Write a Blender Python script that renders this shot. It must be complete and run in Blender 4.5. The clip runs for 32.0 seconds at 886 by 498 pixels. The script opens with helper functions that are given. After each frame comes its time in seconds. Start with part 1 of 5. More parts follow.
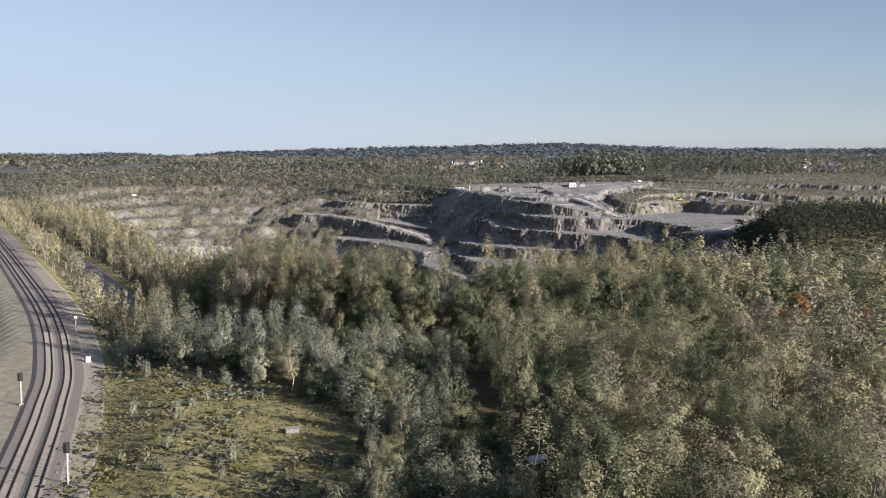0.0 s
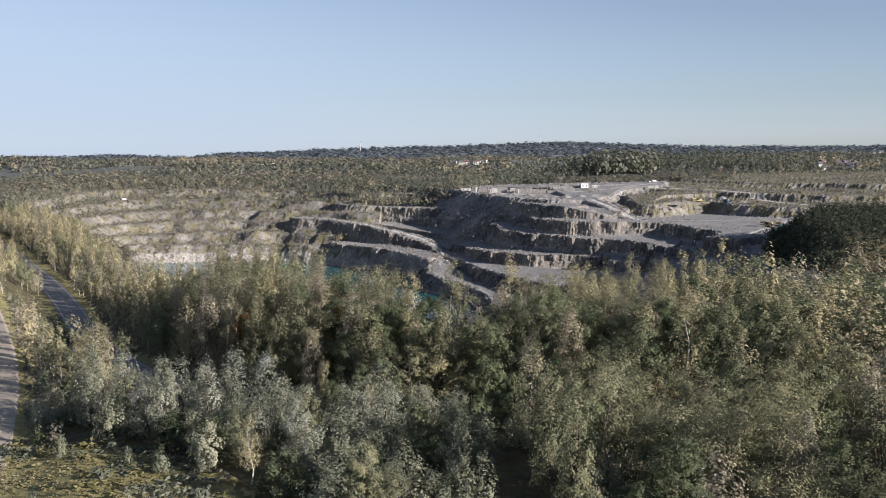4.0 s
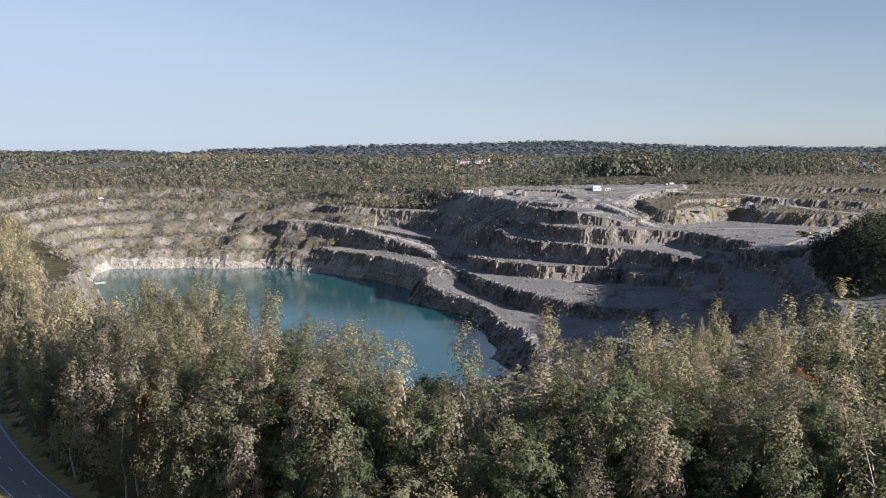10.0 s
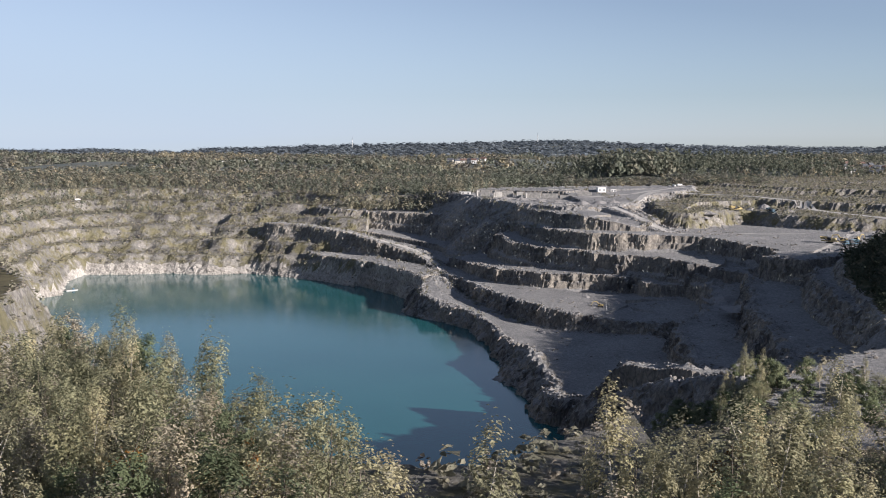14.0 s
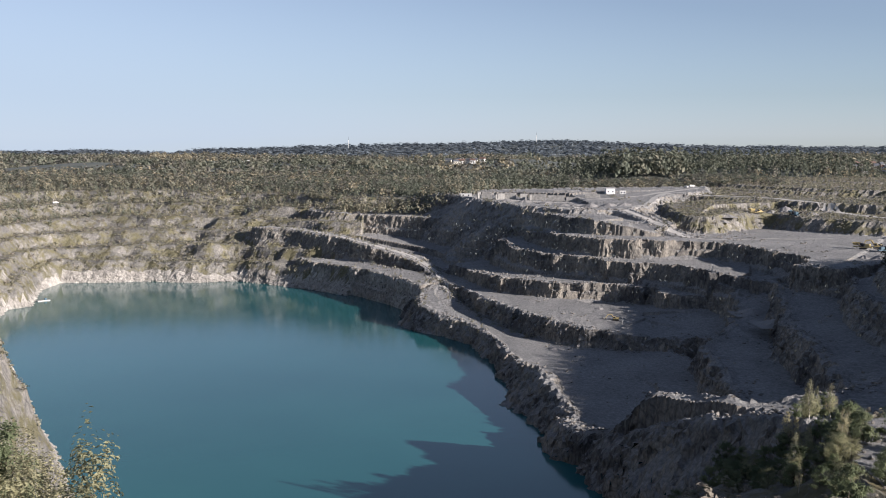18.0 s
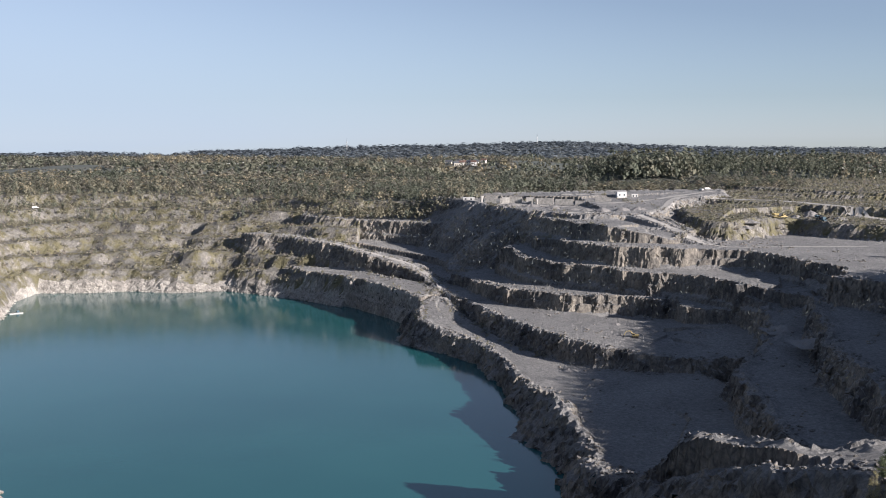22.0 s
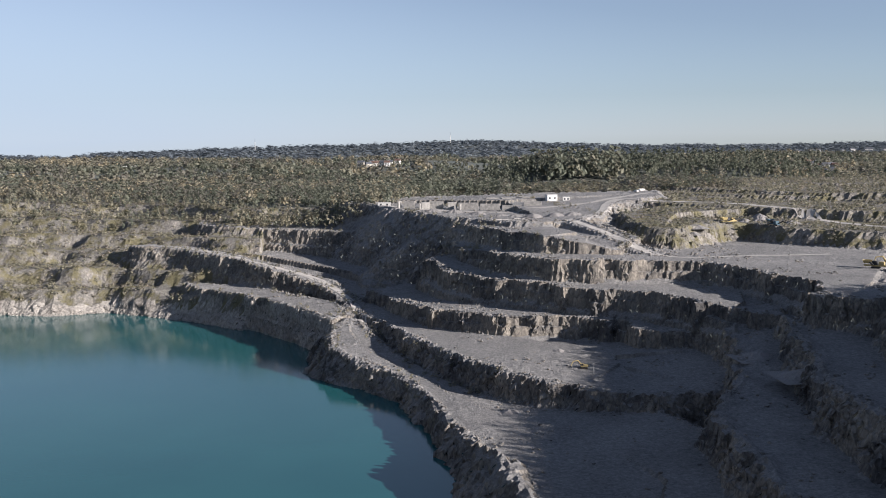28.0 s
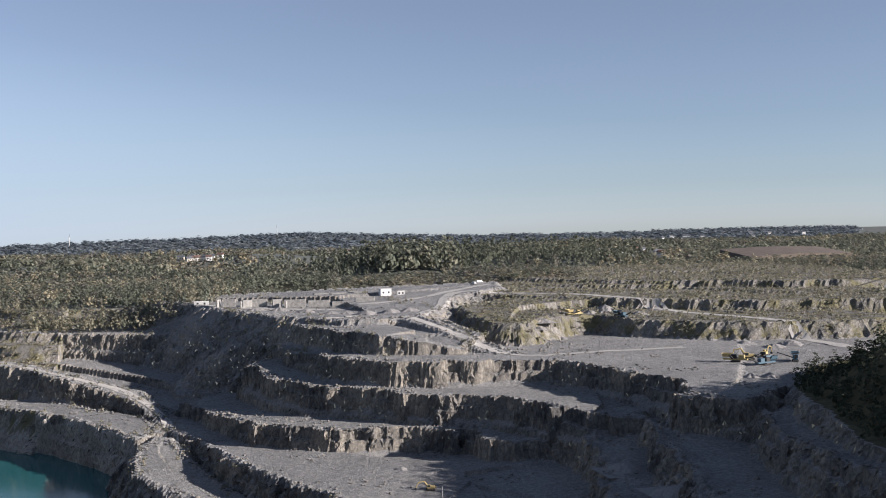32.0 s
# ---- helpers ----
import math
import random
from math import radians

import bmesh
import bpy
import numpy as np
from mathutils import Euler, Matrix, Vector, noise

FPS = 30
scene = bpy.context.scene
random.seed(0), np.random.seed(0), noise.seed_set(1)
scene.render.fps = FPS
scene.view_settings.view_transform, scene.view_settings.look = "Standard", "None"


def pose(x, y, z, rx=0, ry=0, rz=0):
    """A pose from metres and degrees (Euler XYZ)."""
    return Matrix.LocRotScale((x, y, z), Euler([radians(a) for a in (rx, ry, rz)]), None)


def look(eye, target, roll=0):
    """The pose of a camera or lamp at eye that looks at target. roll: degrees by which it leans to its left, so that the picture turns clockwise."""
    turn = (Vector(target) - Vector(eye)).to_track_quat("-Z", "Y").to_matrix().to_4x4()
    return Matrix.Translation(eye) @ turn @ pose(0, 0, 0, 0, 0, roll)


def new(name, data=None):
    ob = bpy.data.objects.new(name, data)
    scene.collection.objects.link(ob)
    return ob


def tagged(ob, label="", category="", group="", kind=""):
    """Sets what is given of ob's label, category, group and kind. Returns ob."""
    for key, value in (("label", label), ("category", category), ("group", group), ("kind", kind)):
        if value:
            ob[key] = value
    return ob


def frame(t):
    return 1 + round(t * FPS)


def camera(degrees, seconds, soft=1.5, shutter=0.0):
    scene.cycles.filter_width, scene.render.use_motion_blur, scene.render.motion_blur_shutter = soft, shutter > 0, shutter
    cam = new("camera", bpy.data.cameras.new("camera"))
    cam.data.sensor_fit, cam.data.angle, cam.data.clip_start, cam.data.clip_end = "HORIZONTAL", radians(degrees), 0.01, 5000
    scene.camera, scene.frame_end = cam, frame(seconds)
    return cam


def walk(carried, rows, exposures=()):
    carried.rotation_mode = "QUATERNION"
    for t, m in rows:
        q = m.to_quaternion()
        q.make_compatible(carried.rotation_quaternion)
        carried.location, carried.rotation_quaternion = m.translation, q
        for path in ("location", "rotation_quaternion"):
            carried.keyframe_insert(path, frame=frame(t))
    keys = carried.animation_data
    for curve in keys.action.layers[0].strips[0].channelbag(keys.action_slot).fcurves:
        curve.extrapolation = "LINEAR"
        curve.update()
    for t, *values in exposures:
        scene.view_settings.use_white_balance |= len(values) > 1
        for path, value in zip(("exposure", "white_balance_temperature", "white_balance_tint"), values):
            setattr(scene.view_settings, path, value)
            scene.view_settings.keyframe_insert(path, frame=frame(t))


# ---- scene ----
cam = camera(43.7, 32.0, soft=1.0)
PATH = [
    (0, (5.086, -417.264, 122.513), (5.096, -415.275, 122.312), -0.2),
    (1, (4.695, -401.406, 122.046), (4.702, -399.415, 121.847), -0.3),
    (2, (4.181, -386.323, 121.682), (4.186, -384.333, 121.484), -0.4),
    (3, (3.81, -371.267, 121.665), (3.813, -369.277, 121.465), -0.6),
    (6, (3.33, -329.429, 121.939), (3.332, -327.44, 121.737), -0.4),
    (7, (4.117, -316.268, 121.062), (4.116, -314.278, 120.861), -0.3),
    (8, (3.382, -299.761, 121.236), (3.383, -297.772, 121.034), -0.3),
    (9, (3.08, -284.448, 121.177), (3.083, -282.458, 120.974), -0.2),
    (10, (2.75, -269.495, 121.081), (2.755, -267.505, 120.876), -0.1),
    (11, (2.421, -254.432, 120.797), (2.429, -252.443, 120.591), -0.1),
    (12, (2.054, -239.635, 120.466), (2.066, -237.645, 120.261), -0.1),
    (13, (1.884, -225.412, 120.222), (1.898, -223.422, 120.018), -0.2),
    (14, (1.237, -210.764, 119.892), (1.253, -208.775, 119.686), -0.0),
    (17, (-0.037, -166.644, 119.243), (-0.016, -164.655, 119.036), -0.1),
    (18, (0.177, -152.668, 118.125), (0.198, -150.679, 117.92), -0.1),
    (19, (0.464, -139.929, 117.809), (0.485, -137.94, 117.605), -0.2),
    (20, (0.186, -125.764, 117.066), (0.207, -123.774, 116.864), -0.1),
    (21, (-0.145, -111.672, 117.007), (-0.123, -109.683, 116.805), -0.1),
    (22, (-0.598, -98.266, 116.961), (-0.576, -96.277, 116.759), -0.2),
    (23, (0.079, -82.921, 117.605), (0.1, -80.931, 117.399), -0.1),
    (23.5, (-0.422, -76.354, 117.56), (-0.397, -74.365, 117.355), -0.2),
    (24, (-0.449, -69.432, 117.746), (-0.417, -67.443, 117.541), -0.2),
    (24.5, (-0.566, -62.351, 117.683), (-0.522, -60.362, 117.477), -0.2),
    (26.5, (-0.318, -33.512, 116.572), (-0.216, -31.525, 116.368), -0.4),
    (27, (-0.169, -26.183, 116.389), (-0.045, -24.197, 116.186), -0.5),
    (27.5, (0.017, -19.406, 116.06), (0.167, -17.422, 115.857), -0.6),
    (28, (-0.001, -12.253, 116.39), (0.178, -10.272, 116.186), -0.6),
    (28.5, (0.834, -4.081, 115.513), (1.039, -2.102, 115.312), -0.8),
    (29, (1.551, 3.314, 115.219), (1.786, 5.29, 115.02), -0.9),
    (29.5, (2.164, 11.322, 114.948), (2.433, 13.294, 114.755), -1.0),
    (30, (2.885, 18.533, 114.774), (3.194, 20.502, 114.597), -1.1),
    (30.5, (4.072, 26.0, 114.825), (4.421, 27.964, 114.681), -1.2),
    (31, (4.867, 33.237, 114.752), (5.262, 35.195, 114.641), -1.4),
    (31.5, (6.637, 40.931, 114.961), (7.077, 42.881, 114.883), -1.5),
    (32, (8.076, 47.12, 115.333), (8.563, 49.059, 115.289), -1.3),
]
walk(cam, [(t, look(eye, target, roll)) for t, eye, target, roll in PATH], [(0, 1.0, 5950, 14), (32, 1.0, 5950, 14)])

# ---- light ----
SUN_AZ, SUN_EL = 122.0, 17.5
world = bpy.data.worlds.new("sky")
scene.world = world
world.use_nodes = True
wn = world.node_tree
bg = wn.nodes["Background"]
sky = wn.nodes.new("ShaderNodeTexSky")
sky.sky_type, sky.sun_disc = "NISHITA", False
sky.sun_elevation, sky.sun_rotation = radians(SUN_EL), radians(SUN_AZ)
sky.altitude, sky.air_density, sky.dust_density, sky.ozone_density = 3500, 1.3, 0.1, 4.0
soft_sky = wn.nodes.new("ShaderNodeHueSaturation")
soft_sky.inputs["Saturation"].default_value, soft_sky.inputs["Value"].default_value = 0.62, 0.77
wn.links.new(sky.outputs[0], soft_sky.inputs["Color"])
# pale blue air where the sky is brightest, near the horizon
haze, glow, tone = wn.nodes.new("ShaderNodeMix"), wn.nodes.new("ShaderNodeRGBToBW"), wn.nodes.new("ShaderNodeMapRange")
haze.data_type = "RGBA"
haze.inputs[7].default_value = (4.2, 4.9, 5.7, 1)
for k, v in (("From Min", 3.2), ("From Max", 5.4), ("To Min", 0.0), ("To Max", 0.75)):
    tone.inputs[k].default_value = v
wn.links.new(soft_sky.outputs[0], glow.inputs[0])
wn.links.new(glow.outputs[0], tone.inputs["Value"])
wn.links.new(tone.outputs[0], haze.inputs[0])
wn.links.new(soft_sky.outputs[0], haze.inputs[6])
wn.links.new(haze.outputs[2], bg.inputs[0])
bg.inputs[1].default_value = 0.066
sun = new("sun", bpy.data.lights.new("sun", "SUN"))
sun.data.energy, sun.data.angle, sun.data.color = 5.0, radians(0.55), (1.0, 0.89, 0.77)
sd_ = Vector((math.sin(radians(SUN_AZ)) * math.cos(radians(SUN_EL)), math.cos(radians(SUN_AZ)) * math.cos(radians(SUN_EL)), math.sin(radians(SUN_EL))))
sun.matrix_world = look(sd_ * 900, (0, 0, 0))


# ---- small tools ----
LATTICE = {}


def vnoise(x, y, cell, seed):
    """Smooth value noise in 0..1 over the plan, with lumps of about the cell's size."""
    if seed not in LATTICE:
        LATTICE[seed] = np.random.RandomState(seed).rand(256, 256)
    lat = LATTICE[seed]
    u, v = np.asarray(x) / cell + 71.3, np.asarray(y) / cell + 33.7
    i, j = np.floor(u).astype(int), np.floor(v).astype(int)
    a, b = u - i, v - j
    a, b = a * a * (3 - 2 * a), b * b * (3 - 2 * b)
    i0, i1, j0, j1 = i % 256, (i + 1) % 256, j % 256, (j + 1) % 256
    return (lat[i0, j0] * (1 - a) + lat[i1, j0] * a) * (1 - b) + (lat[i0, j1] * (1 - a) + lat[i1, j1] * a) * b


def fbm(x, y, cell, seed, octaves=3):
    total, amp, s = 0.0, 0.5, 0.0
    for o in range(octaves):
        total = total + amp * vnoise(x, y, cell / 2 ** o, seed + o)
        s += amp
        amp *= 0.5
    return total / s


def blocks(x, y, cell, seed):
    """Random value per crooked block of the plan: broken rock with upright joints."""
    if seed not in LATTICE:
        LATTICE[seed] = np.random.RandomState(seed).rand(256, 256)
    a = 0.9 + seed
    u = (x * math.cos(a) + y * math.sin(a)) / cell + 1.2 * vnoise(x, y, cell * 2.3, 141) + 40
    v = (y * math.cos(a) - x * math.sin(a)) / (cell * 0.8) + 1.2 * vnoise(x, y, cell * 2.1, 142) + 40
    return LATTICE[seed][np.floor(u).astype(int) % 256, np.floor(v).astype(int) % 256]


def smooth(e0, e1, x):
    t = np.clip((x - e0) / (e1 - e0), 0, 1)
    return t * t * (3 - 2 * t)


def noise3(x, y, z, cell, seed, hard=False):
    """Noise in space: smooth lumps, or one value for each block when hard."""
    key = ("space", seed)
    if key not in LATTICE:
        LATTICE[key] = np.random.RandomState(seed).rand(64, 64, 64)
    lat = LATTICE[key]
    u, v, w = x / cell + 500.3, y / cell + 500.7, z / cell + 500.1
    i, j, k = np.floor(u).astype(int), np.floor(v).astype(int), np.floor(w).astype(int)
    if hard:
        return lat[i % 64, j % 64, k % 64]
    a, b, c = u - i, v - j, w - k
    total = 0.0
    for di in (0, 1):
        for dj in (0, 1):
            for dk in (0, 1):
                total = total + lat[(i + di) % 64, (j + dj) % 64, (k + dk) % 64] * (a if di else 1 - a) * (b if dj else 1 - b) * (c if dk else 1 - c)
    return total


def nearest(poly, x, y, closed=True):
    """Distance to a line of (x, y, z) corners, signed (negative inside) when closed, and the line's z at the nearest place."""
    best = np.full(x.shape, 1e9)
    zz = np.zeros(x.shape)
    inside = np.zeros(x.shape, bool)
    n = len(poly)
    for i in range(n if closed else n - 1):
        x0, y0, z0 = poly[i]
        x1, y1, z1 = poly[(i + 1) % n]
        dx, dy = x1 - x0, y1 - y0
        t = np.clip(((x - x0) * dx + (y - y0) * dy) / (dx * dx + dy * dy + 1e-9), 0, 1)
        d = np.hypot(x - x0 - t * dx, y - y0 - t * dy)
        m = d < best
        best = np.where(m, d, best)
        zz = np.where(m, z0 + t * (z1 - z0), zz)
        if closed:
            inside ^= ((y0 > y) != (y1 > y)) & (x < dx * (y - y0) / (dy if dy else 1e-9) + x0)
    return (np.where(inside, -best, best) if closed else best), zz


def mesh_from(name, verts, faces, smooth_shade=False):
    """A mesh out of arrays of corners and of quads or triangles."""
    me = bpy.data.meshes.new(name)
    verts, faces = np.asarray(verts, np.float32), np.asarray(faces, np.int32)
    k = faces.shape[1]
    me.vertices.add(len(verts))
    me.vertices.foreach_set("co", verts.ravel())
    me.loops.add(faces.size)
    me.loops.foreach_set("vertex_index", faces.ravel())
    me.polygons.add(len(faces))
    me.polygons.foreach_set("loop_start", np.arange(0, faces.size, k, dtype=np.int32))
    me.update(calc_edges=True)
    me.polygons.foreach_set("use_smooth", np.full(len(faces), smooth_shade))
    return me


def part(name, bm, material, parent=None, label=""):
    me = bpy.data.meshes.new(name)
    bm.to_mesh(me)
    bm.free()
    me.materials.append(material)
    ob = new(name, me)
    if parent is not None:
        ob.parent = parent
    return tagged(ob, label) if label else ob


def box(bm, size, m=Matrix(), bevel=0.0):
    made = bmesh.ops.create_cube(bm, size=1.0, matrix=m @ Matrix.Diagonal((*size, 1)))
    if bevel:
        edges = list({e for v in made["verts"] for e in v.link_edges})
        bmesh.ops.bevel(bm, geom=edges, offset=bevel, segments=1, affect="EDGES")
    return bm


def tube(bm, p0, p1, r0, r1, sides=8):
    p0, p1 = Vector(p0), Vector(p1)
    q = (p1 - p0).to_track_quat("Z", "Y").to_matrix().to_4x4()
    bmesh.ops.create_cone(bm, cap_ends=True, segments=sides, radius1=r0, radius2=r1, depth=(p1 - p0).length, matrix=Matrix.Translation((p0 + p1) / 2) @ q)
    return bm


# ---- materials ----
def material(name, build, rough=0.9):
    m = bpy.data.materials.new(name)
    m.use_nodes = True
    nt = m.node_tree
    p = nt.nodes["Principled BSDF"]
    p.inputs["Roughness"].default_value = rough
    p.inputs["Specular IOR Level"].default_value = 0.25
    build(nt, p)
    return m


def node(nt, kind, **values):
    n = nt.nodes.new(kind)
    for k, v in values.items():
        n.inputs[k].default_value = v
    return n


def grain(nt, scale, detail=4.0, rough=0.6, stretch=(1, 1, 1)):
    """Noise in metres: scale is lumps per metre."""
    geo = nt.nodes.new("ShaderNodeNewGeometry")
    mp = nt.nodes.new("ShaderNodeMapping")
    mp.inputs["Scale"].default_value = stretch
    nz = node(nt, "ShaderNodeTexNoise", Scale=scale, Detail=detail, Roughness=rough)
    nt.links.new(geo.outputs["Position"], mp.inputs["Vector"])
    nt.links.new(mp.outputs[0], nz.inputs["Vector"])
    return nz.outputs["Fac"]


def ramp(nt, fac, stops):
    r = nt.nodes.new("ShaderNodeValToRGB")
    while len(r.color_ramp.elements) < len(stops):
        r.color_ramp.elements.new(0.5)
    for e, (pos, col) in zip(r.color_ramp.elements, stops):
        e.position, e.color = pos, (*col, 1)
    nt.links.new(fac, r.inputs[0])
    return r.outputs["Color"]


def blend(nt, fac, a, b, mode="MIX"):
    mx = nt.nodes.new("ShaderNodeMix")
    mx.data_type, mx.blend_type = "RGBA", mode
    for socket, value in ((mx.inputs[0], fac), (mx.inputs[6], a), (mx.inputs[7], b)):
        if isinstance(value, (int, float)):
            socket.default_value = value
        elif isinstance(value, tuple):
            socket.default_value = (*value, 1)
        else:
            nt.links.new(value, socket)
    return mx.outputs[2]


def relief(nt, p, height, strength, distance):
    b = node(nt, "ShaderNodeBump", Strength=strength, Distance=distance)
    nt.links.new(height, b.inputs["Height"])
    nt.links.new(b.outputs[0], p.inputs["Normal"])


def steepness(nt, lo, hi):
    """0 on flat ground, 1 on steep faces, from the true normal."""
    geo = nt.nodes.new("ShaderNodeNewGeometry")
    sep = nt.nodes.new("ShaderNodeSeparateXYZ")
    nt.links.new(geo.outputs["True Normal"], sep.inputs[0])
    mr = nt.nodes.new("ShaderNodeMapRange")
    for k, v in (("From Min", hi), ("From Max", lo), ("To Min", 1.0), ("To Max", 0.0)):
        mr.inputs[k].default_value = v
    nt.links.new(sep.outputs["Z"], mr.inputs["Value"])
    return mr.outputs[0]


def rocky(face_cols, flat_cols, moss=None, moss_amount=0.5):
    def build(nt, p):
        big, fine = grain(nt, 0.035, 5), grain(nt, 0.9, 6, 0.7)
        streak = grain(nt, 0.35, 5, 0.65, (1, 1, 0.22))
        speck = grain(nt, 0.45, 9, 0.8)
        cell = node(nt, "ShaderNodeTexVoronoi", Scale=0.42)
        cell.feature = "DISTANCE_TO_EDGE"
        geo = nt.nodes.new("ShaderNodeNewGeometry")
        wob = nt.nodes.new("ShaderNodeMapping")
        wob.inputs["Scale"].default_value = (1, 1, 0.45)
        nt.links.new(geo.outputs["Position"], wob.inputs["Vector"])
        nt.links.new(wob.outputs[0], cell.inputs["Vector"])
        cracks = ramp(nt, cell.outputs["Distance"], [(0.0, (0.55, 0.55, 0.57)), (0.12, (1, 1, 1))])
        face = blend(nt, 0.55, ramp(nt, streak, [(0.3, face_cols[0]), (0.52, face_cols[1]), (0.72, face_cols[2])]),
                     ramp(nt, big, [(0.35, face_cols[0]), (0.6, face_cols[2])]))
        flat = blend(nt, 0.45, ramp(nt, big, [(0.35, flat_cols[0]), (0.62, flat_cols[1])]), ramp(nt, fine, [(0.3, flat_cols[0]), (0.7, flat_cols[2])]))
        face = blend(nt, 0.75, face, cracks, "MULTIPLY")
        face = blend(nt, 0.8, face, ramp(nt, speck, [(0.36, (0.6, 0.6, 0.61)), (0.64, (1.4, 1.38, 1.34))]), "MULTIPLY")
        flat = blend(nt, 0.75, flat, ramp(nt, speck, [(0.36, (0.6, 0.6, 0.61)), (0.64, (1.3, 1.28, 1.25))]), "MULTIPLY")
        col = blend(nt, steepness(nt, 0.80, 0.55), flat, face)
        if moss:
            patch = grain(nt, 0.09, 6, 0.7)
            edge = ramp(nt, patch, [(0.5 - 0.1 * moss_amount, (0, 0, 0)), (0.62 - 0.1 * moss_amount, (1, 1, 1))])
            tone = ramp(nt, grain(nt, 0.5, 4), [(0.3, moss[0]), (0.7, moss[1])])
            col = blend(nt, edge, col, tone)
        nt.links.new(col, p.inputs["Base Color"])
        relief(nt, p, grain(nt, 0.55, 9, 0.75), 1.0, 1.6)
    return build


def leafy(*cols, through_light=0.34, gain=1.16):
    cols = [(1.16 * gain * c[0], 1.2 * gain * c[1], 1.34 * gain * c[2]) for c in cols]

    def build(nt, p):
        geo = nt.nodes.new("ShaderNodeNewGeometry")
        isl = ramp(nt, geo.outputs["Random Per Island"], [(0.0, cols[0]), (0.5, cols[1]), (1.0, cols[2])])
        tree = ramp(nt, grain(nt, 0.07, 2), [(0.35, cols[0]), (0.5, cols[1]), (0.66, cols[2])])
        col = blend(nt, 0.86, isl, tree)
        own = nt.nodes.new("ShaderNodeObjectInfo")
        col = blend(nt, 0.8, col, ramp(nt, own.outputs["Random"], [(0.0, (0.66, 0.7, 0.7)), (0.5, (1, 1, 1)), (1.0, (1.32, 1.26, 1.2))]), "MULTIPLY")
        nt.links.new(col, p.inputs["Base Color"])
        relief(nt, p, grain(nt, 2.2, 5, 0.7), 0.9, 0.5)
        thin = nt.nodes.new("ShaderNodeBsdfTranslucent")
        nt.links.new(col, thin.inputs["Color"])
        mx = nt.nodes.new("ShaderNodeMixShader")
        mx.inputs[0].default_value = through_light
        nt.links.new(p.outputs[0], mx.inputs[1])
        nt.links.new(thin.outputs[0], mx.inputs[2])
        nt.links.new(mx.outputs[0], nt.nodes["Material Output"].inputs["Surface"])
    return build


def plain(*cols, scale=3.0, bump=0.0):
    def build(nt, p):
        g = grain(nt, scale, 6, 0.65)
        stops = [(0.3 + 0.4 * i / max(1, len(cols) - 1), c) for i, c in enumerate(cols)]
        nt.links.new(ramp(nt, g, stops), p.inputs["Base Color"])
        if bump:
            relief(nt, p, g, 0.6, bump)
    return build


ROCK = material("quarry_rock", rocky(((0.075, 0.076, 0.078), (0.165, 0.159, 0.15), (0.43, 0.388, 0.32)), ((0.185, 0.186, 0.185), (0.285, 0.283, 0.277), (0.40, 0.39, 0.369))), 0.95)
WALL_ROCK = material("overgrown_rock", rocky(((0.13, 0.128, 0.122), (0.24, 0.229, 0.209), (0.38, 0.356, 0.318)), ((0.15, 0.147, 0.132), (0.21, 0.203, 0.183), (0.275, 0.262, 0.233)), ((0.125, 0.118, 0.07), (0.20, 0.18, 0.106)), 0.45), 0.95)
LIME = material("lime_rock", rocky(((0.20, 0.185, 0.165), (0.38, 0.36, 0.325), (0.56, 0.53, 0.48)), ((0.30, 0.28, 0.25), (0.42, 0.40, 0.36), (0.5, 0.47, 0.43))), 0.95)
SOIL = material("forest_floor", plain((0.05, 0.045, 0.025), (0.10, 0.085, 0.045), (0.13, 0.12, 0.06), scale=0.25, bump=0.5), 1.0)
MEADOW = material("dry_meadow", plain((0.16, 0.15, 0.06), (0.26, 0.235, 0.10), (0.34, 0.295, 0.15), scale=0.5, bump=0.4), 1.0)
DRYGRASS = material("bleached_grass", plain((0.20, 0.185, 0.135), (0.285, 0.262, 0.195), (0.35, 0.325, 0.25), scale=0.35, bump=0.4), 1.0)
# ground of the far hills: distance haze put into its pale blue-green colour
HAZED_WOOD = material("hazed_woodland", plain((0.085, 0.098, 0.09), (0.115, 0.125, 0.112), (0.145, 0.148, 0.125), scale=0.03, bump=3.0), 1.0)
BALLAST = material("ballast", plain((0.16, 0.14, 0.12), (0.25, 0.22, 0.195), (0.32, 0.29, 0.26), scale=4, bump=0.1), 0.95)
SAND = material("sandy_path", plain((0.32, 0.28, 0.22), (0.42, 0.375, 0.30), scale=0.8, bump=0.1), 0.95)
ASPHALT = material("asphalt", plain((0.19, 0.19, 0.19), (0.25, 0.248, 0.243), scale=1.2, bump=0.02), 0.85)
PAINT = material("road_paint", plain((0.6, 0.6, 0.58), (0.75, 0.75, 0.72), scale=5), 0.7)
STEEL = material("rail_steel", plain((0.04, 0.03, 0.025), (0.07, 0.055, 0.045), scale=6), 0.95)
SLEEPER = material("sleeper_concrete", plain((0.20, 0.18, 0.16), (0.27, 0.245, 0.22), scale=2), 0.95)
CONCRETE = material("concrete", plain((0.19, 0.185, 0.175), (0.29, 0.28, 0.26), (0.40, 0.385, 0.355), scale=0.6, bump=0.05), 0.9)
BARK = material("bark", plain((0.07, 0.055, 0.04), (0.17, 0.145, 0.115), scale=4, bump=0.05), 0.95)
BIRCHBARK = material("pale_bark", plain((0.20, 0.18, 0.15), (0.48, 0.44, 0.37), (0.58, 0.54, 0.47), scale=3, bump=0.03), 0.9)
GREEN = material("green_leaves", leafy((0.085, 0.105, 0.05), (0.14, 0.16, 0.078), (0.20, 0.21, 0.11)), 0.8)
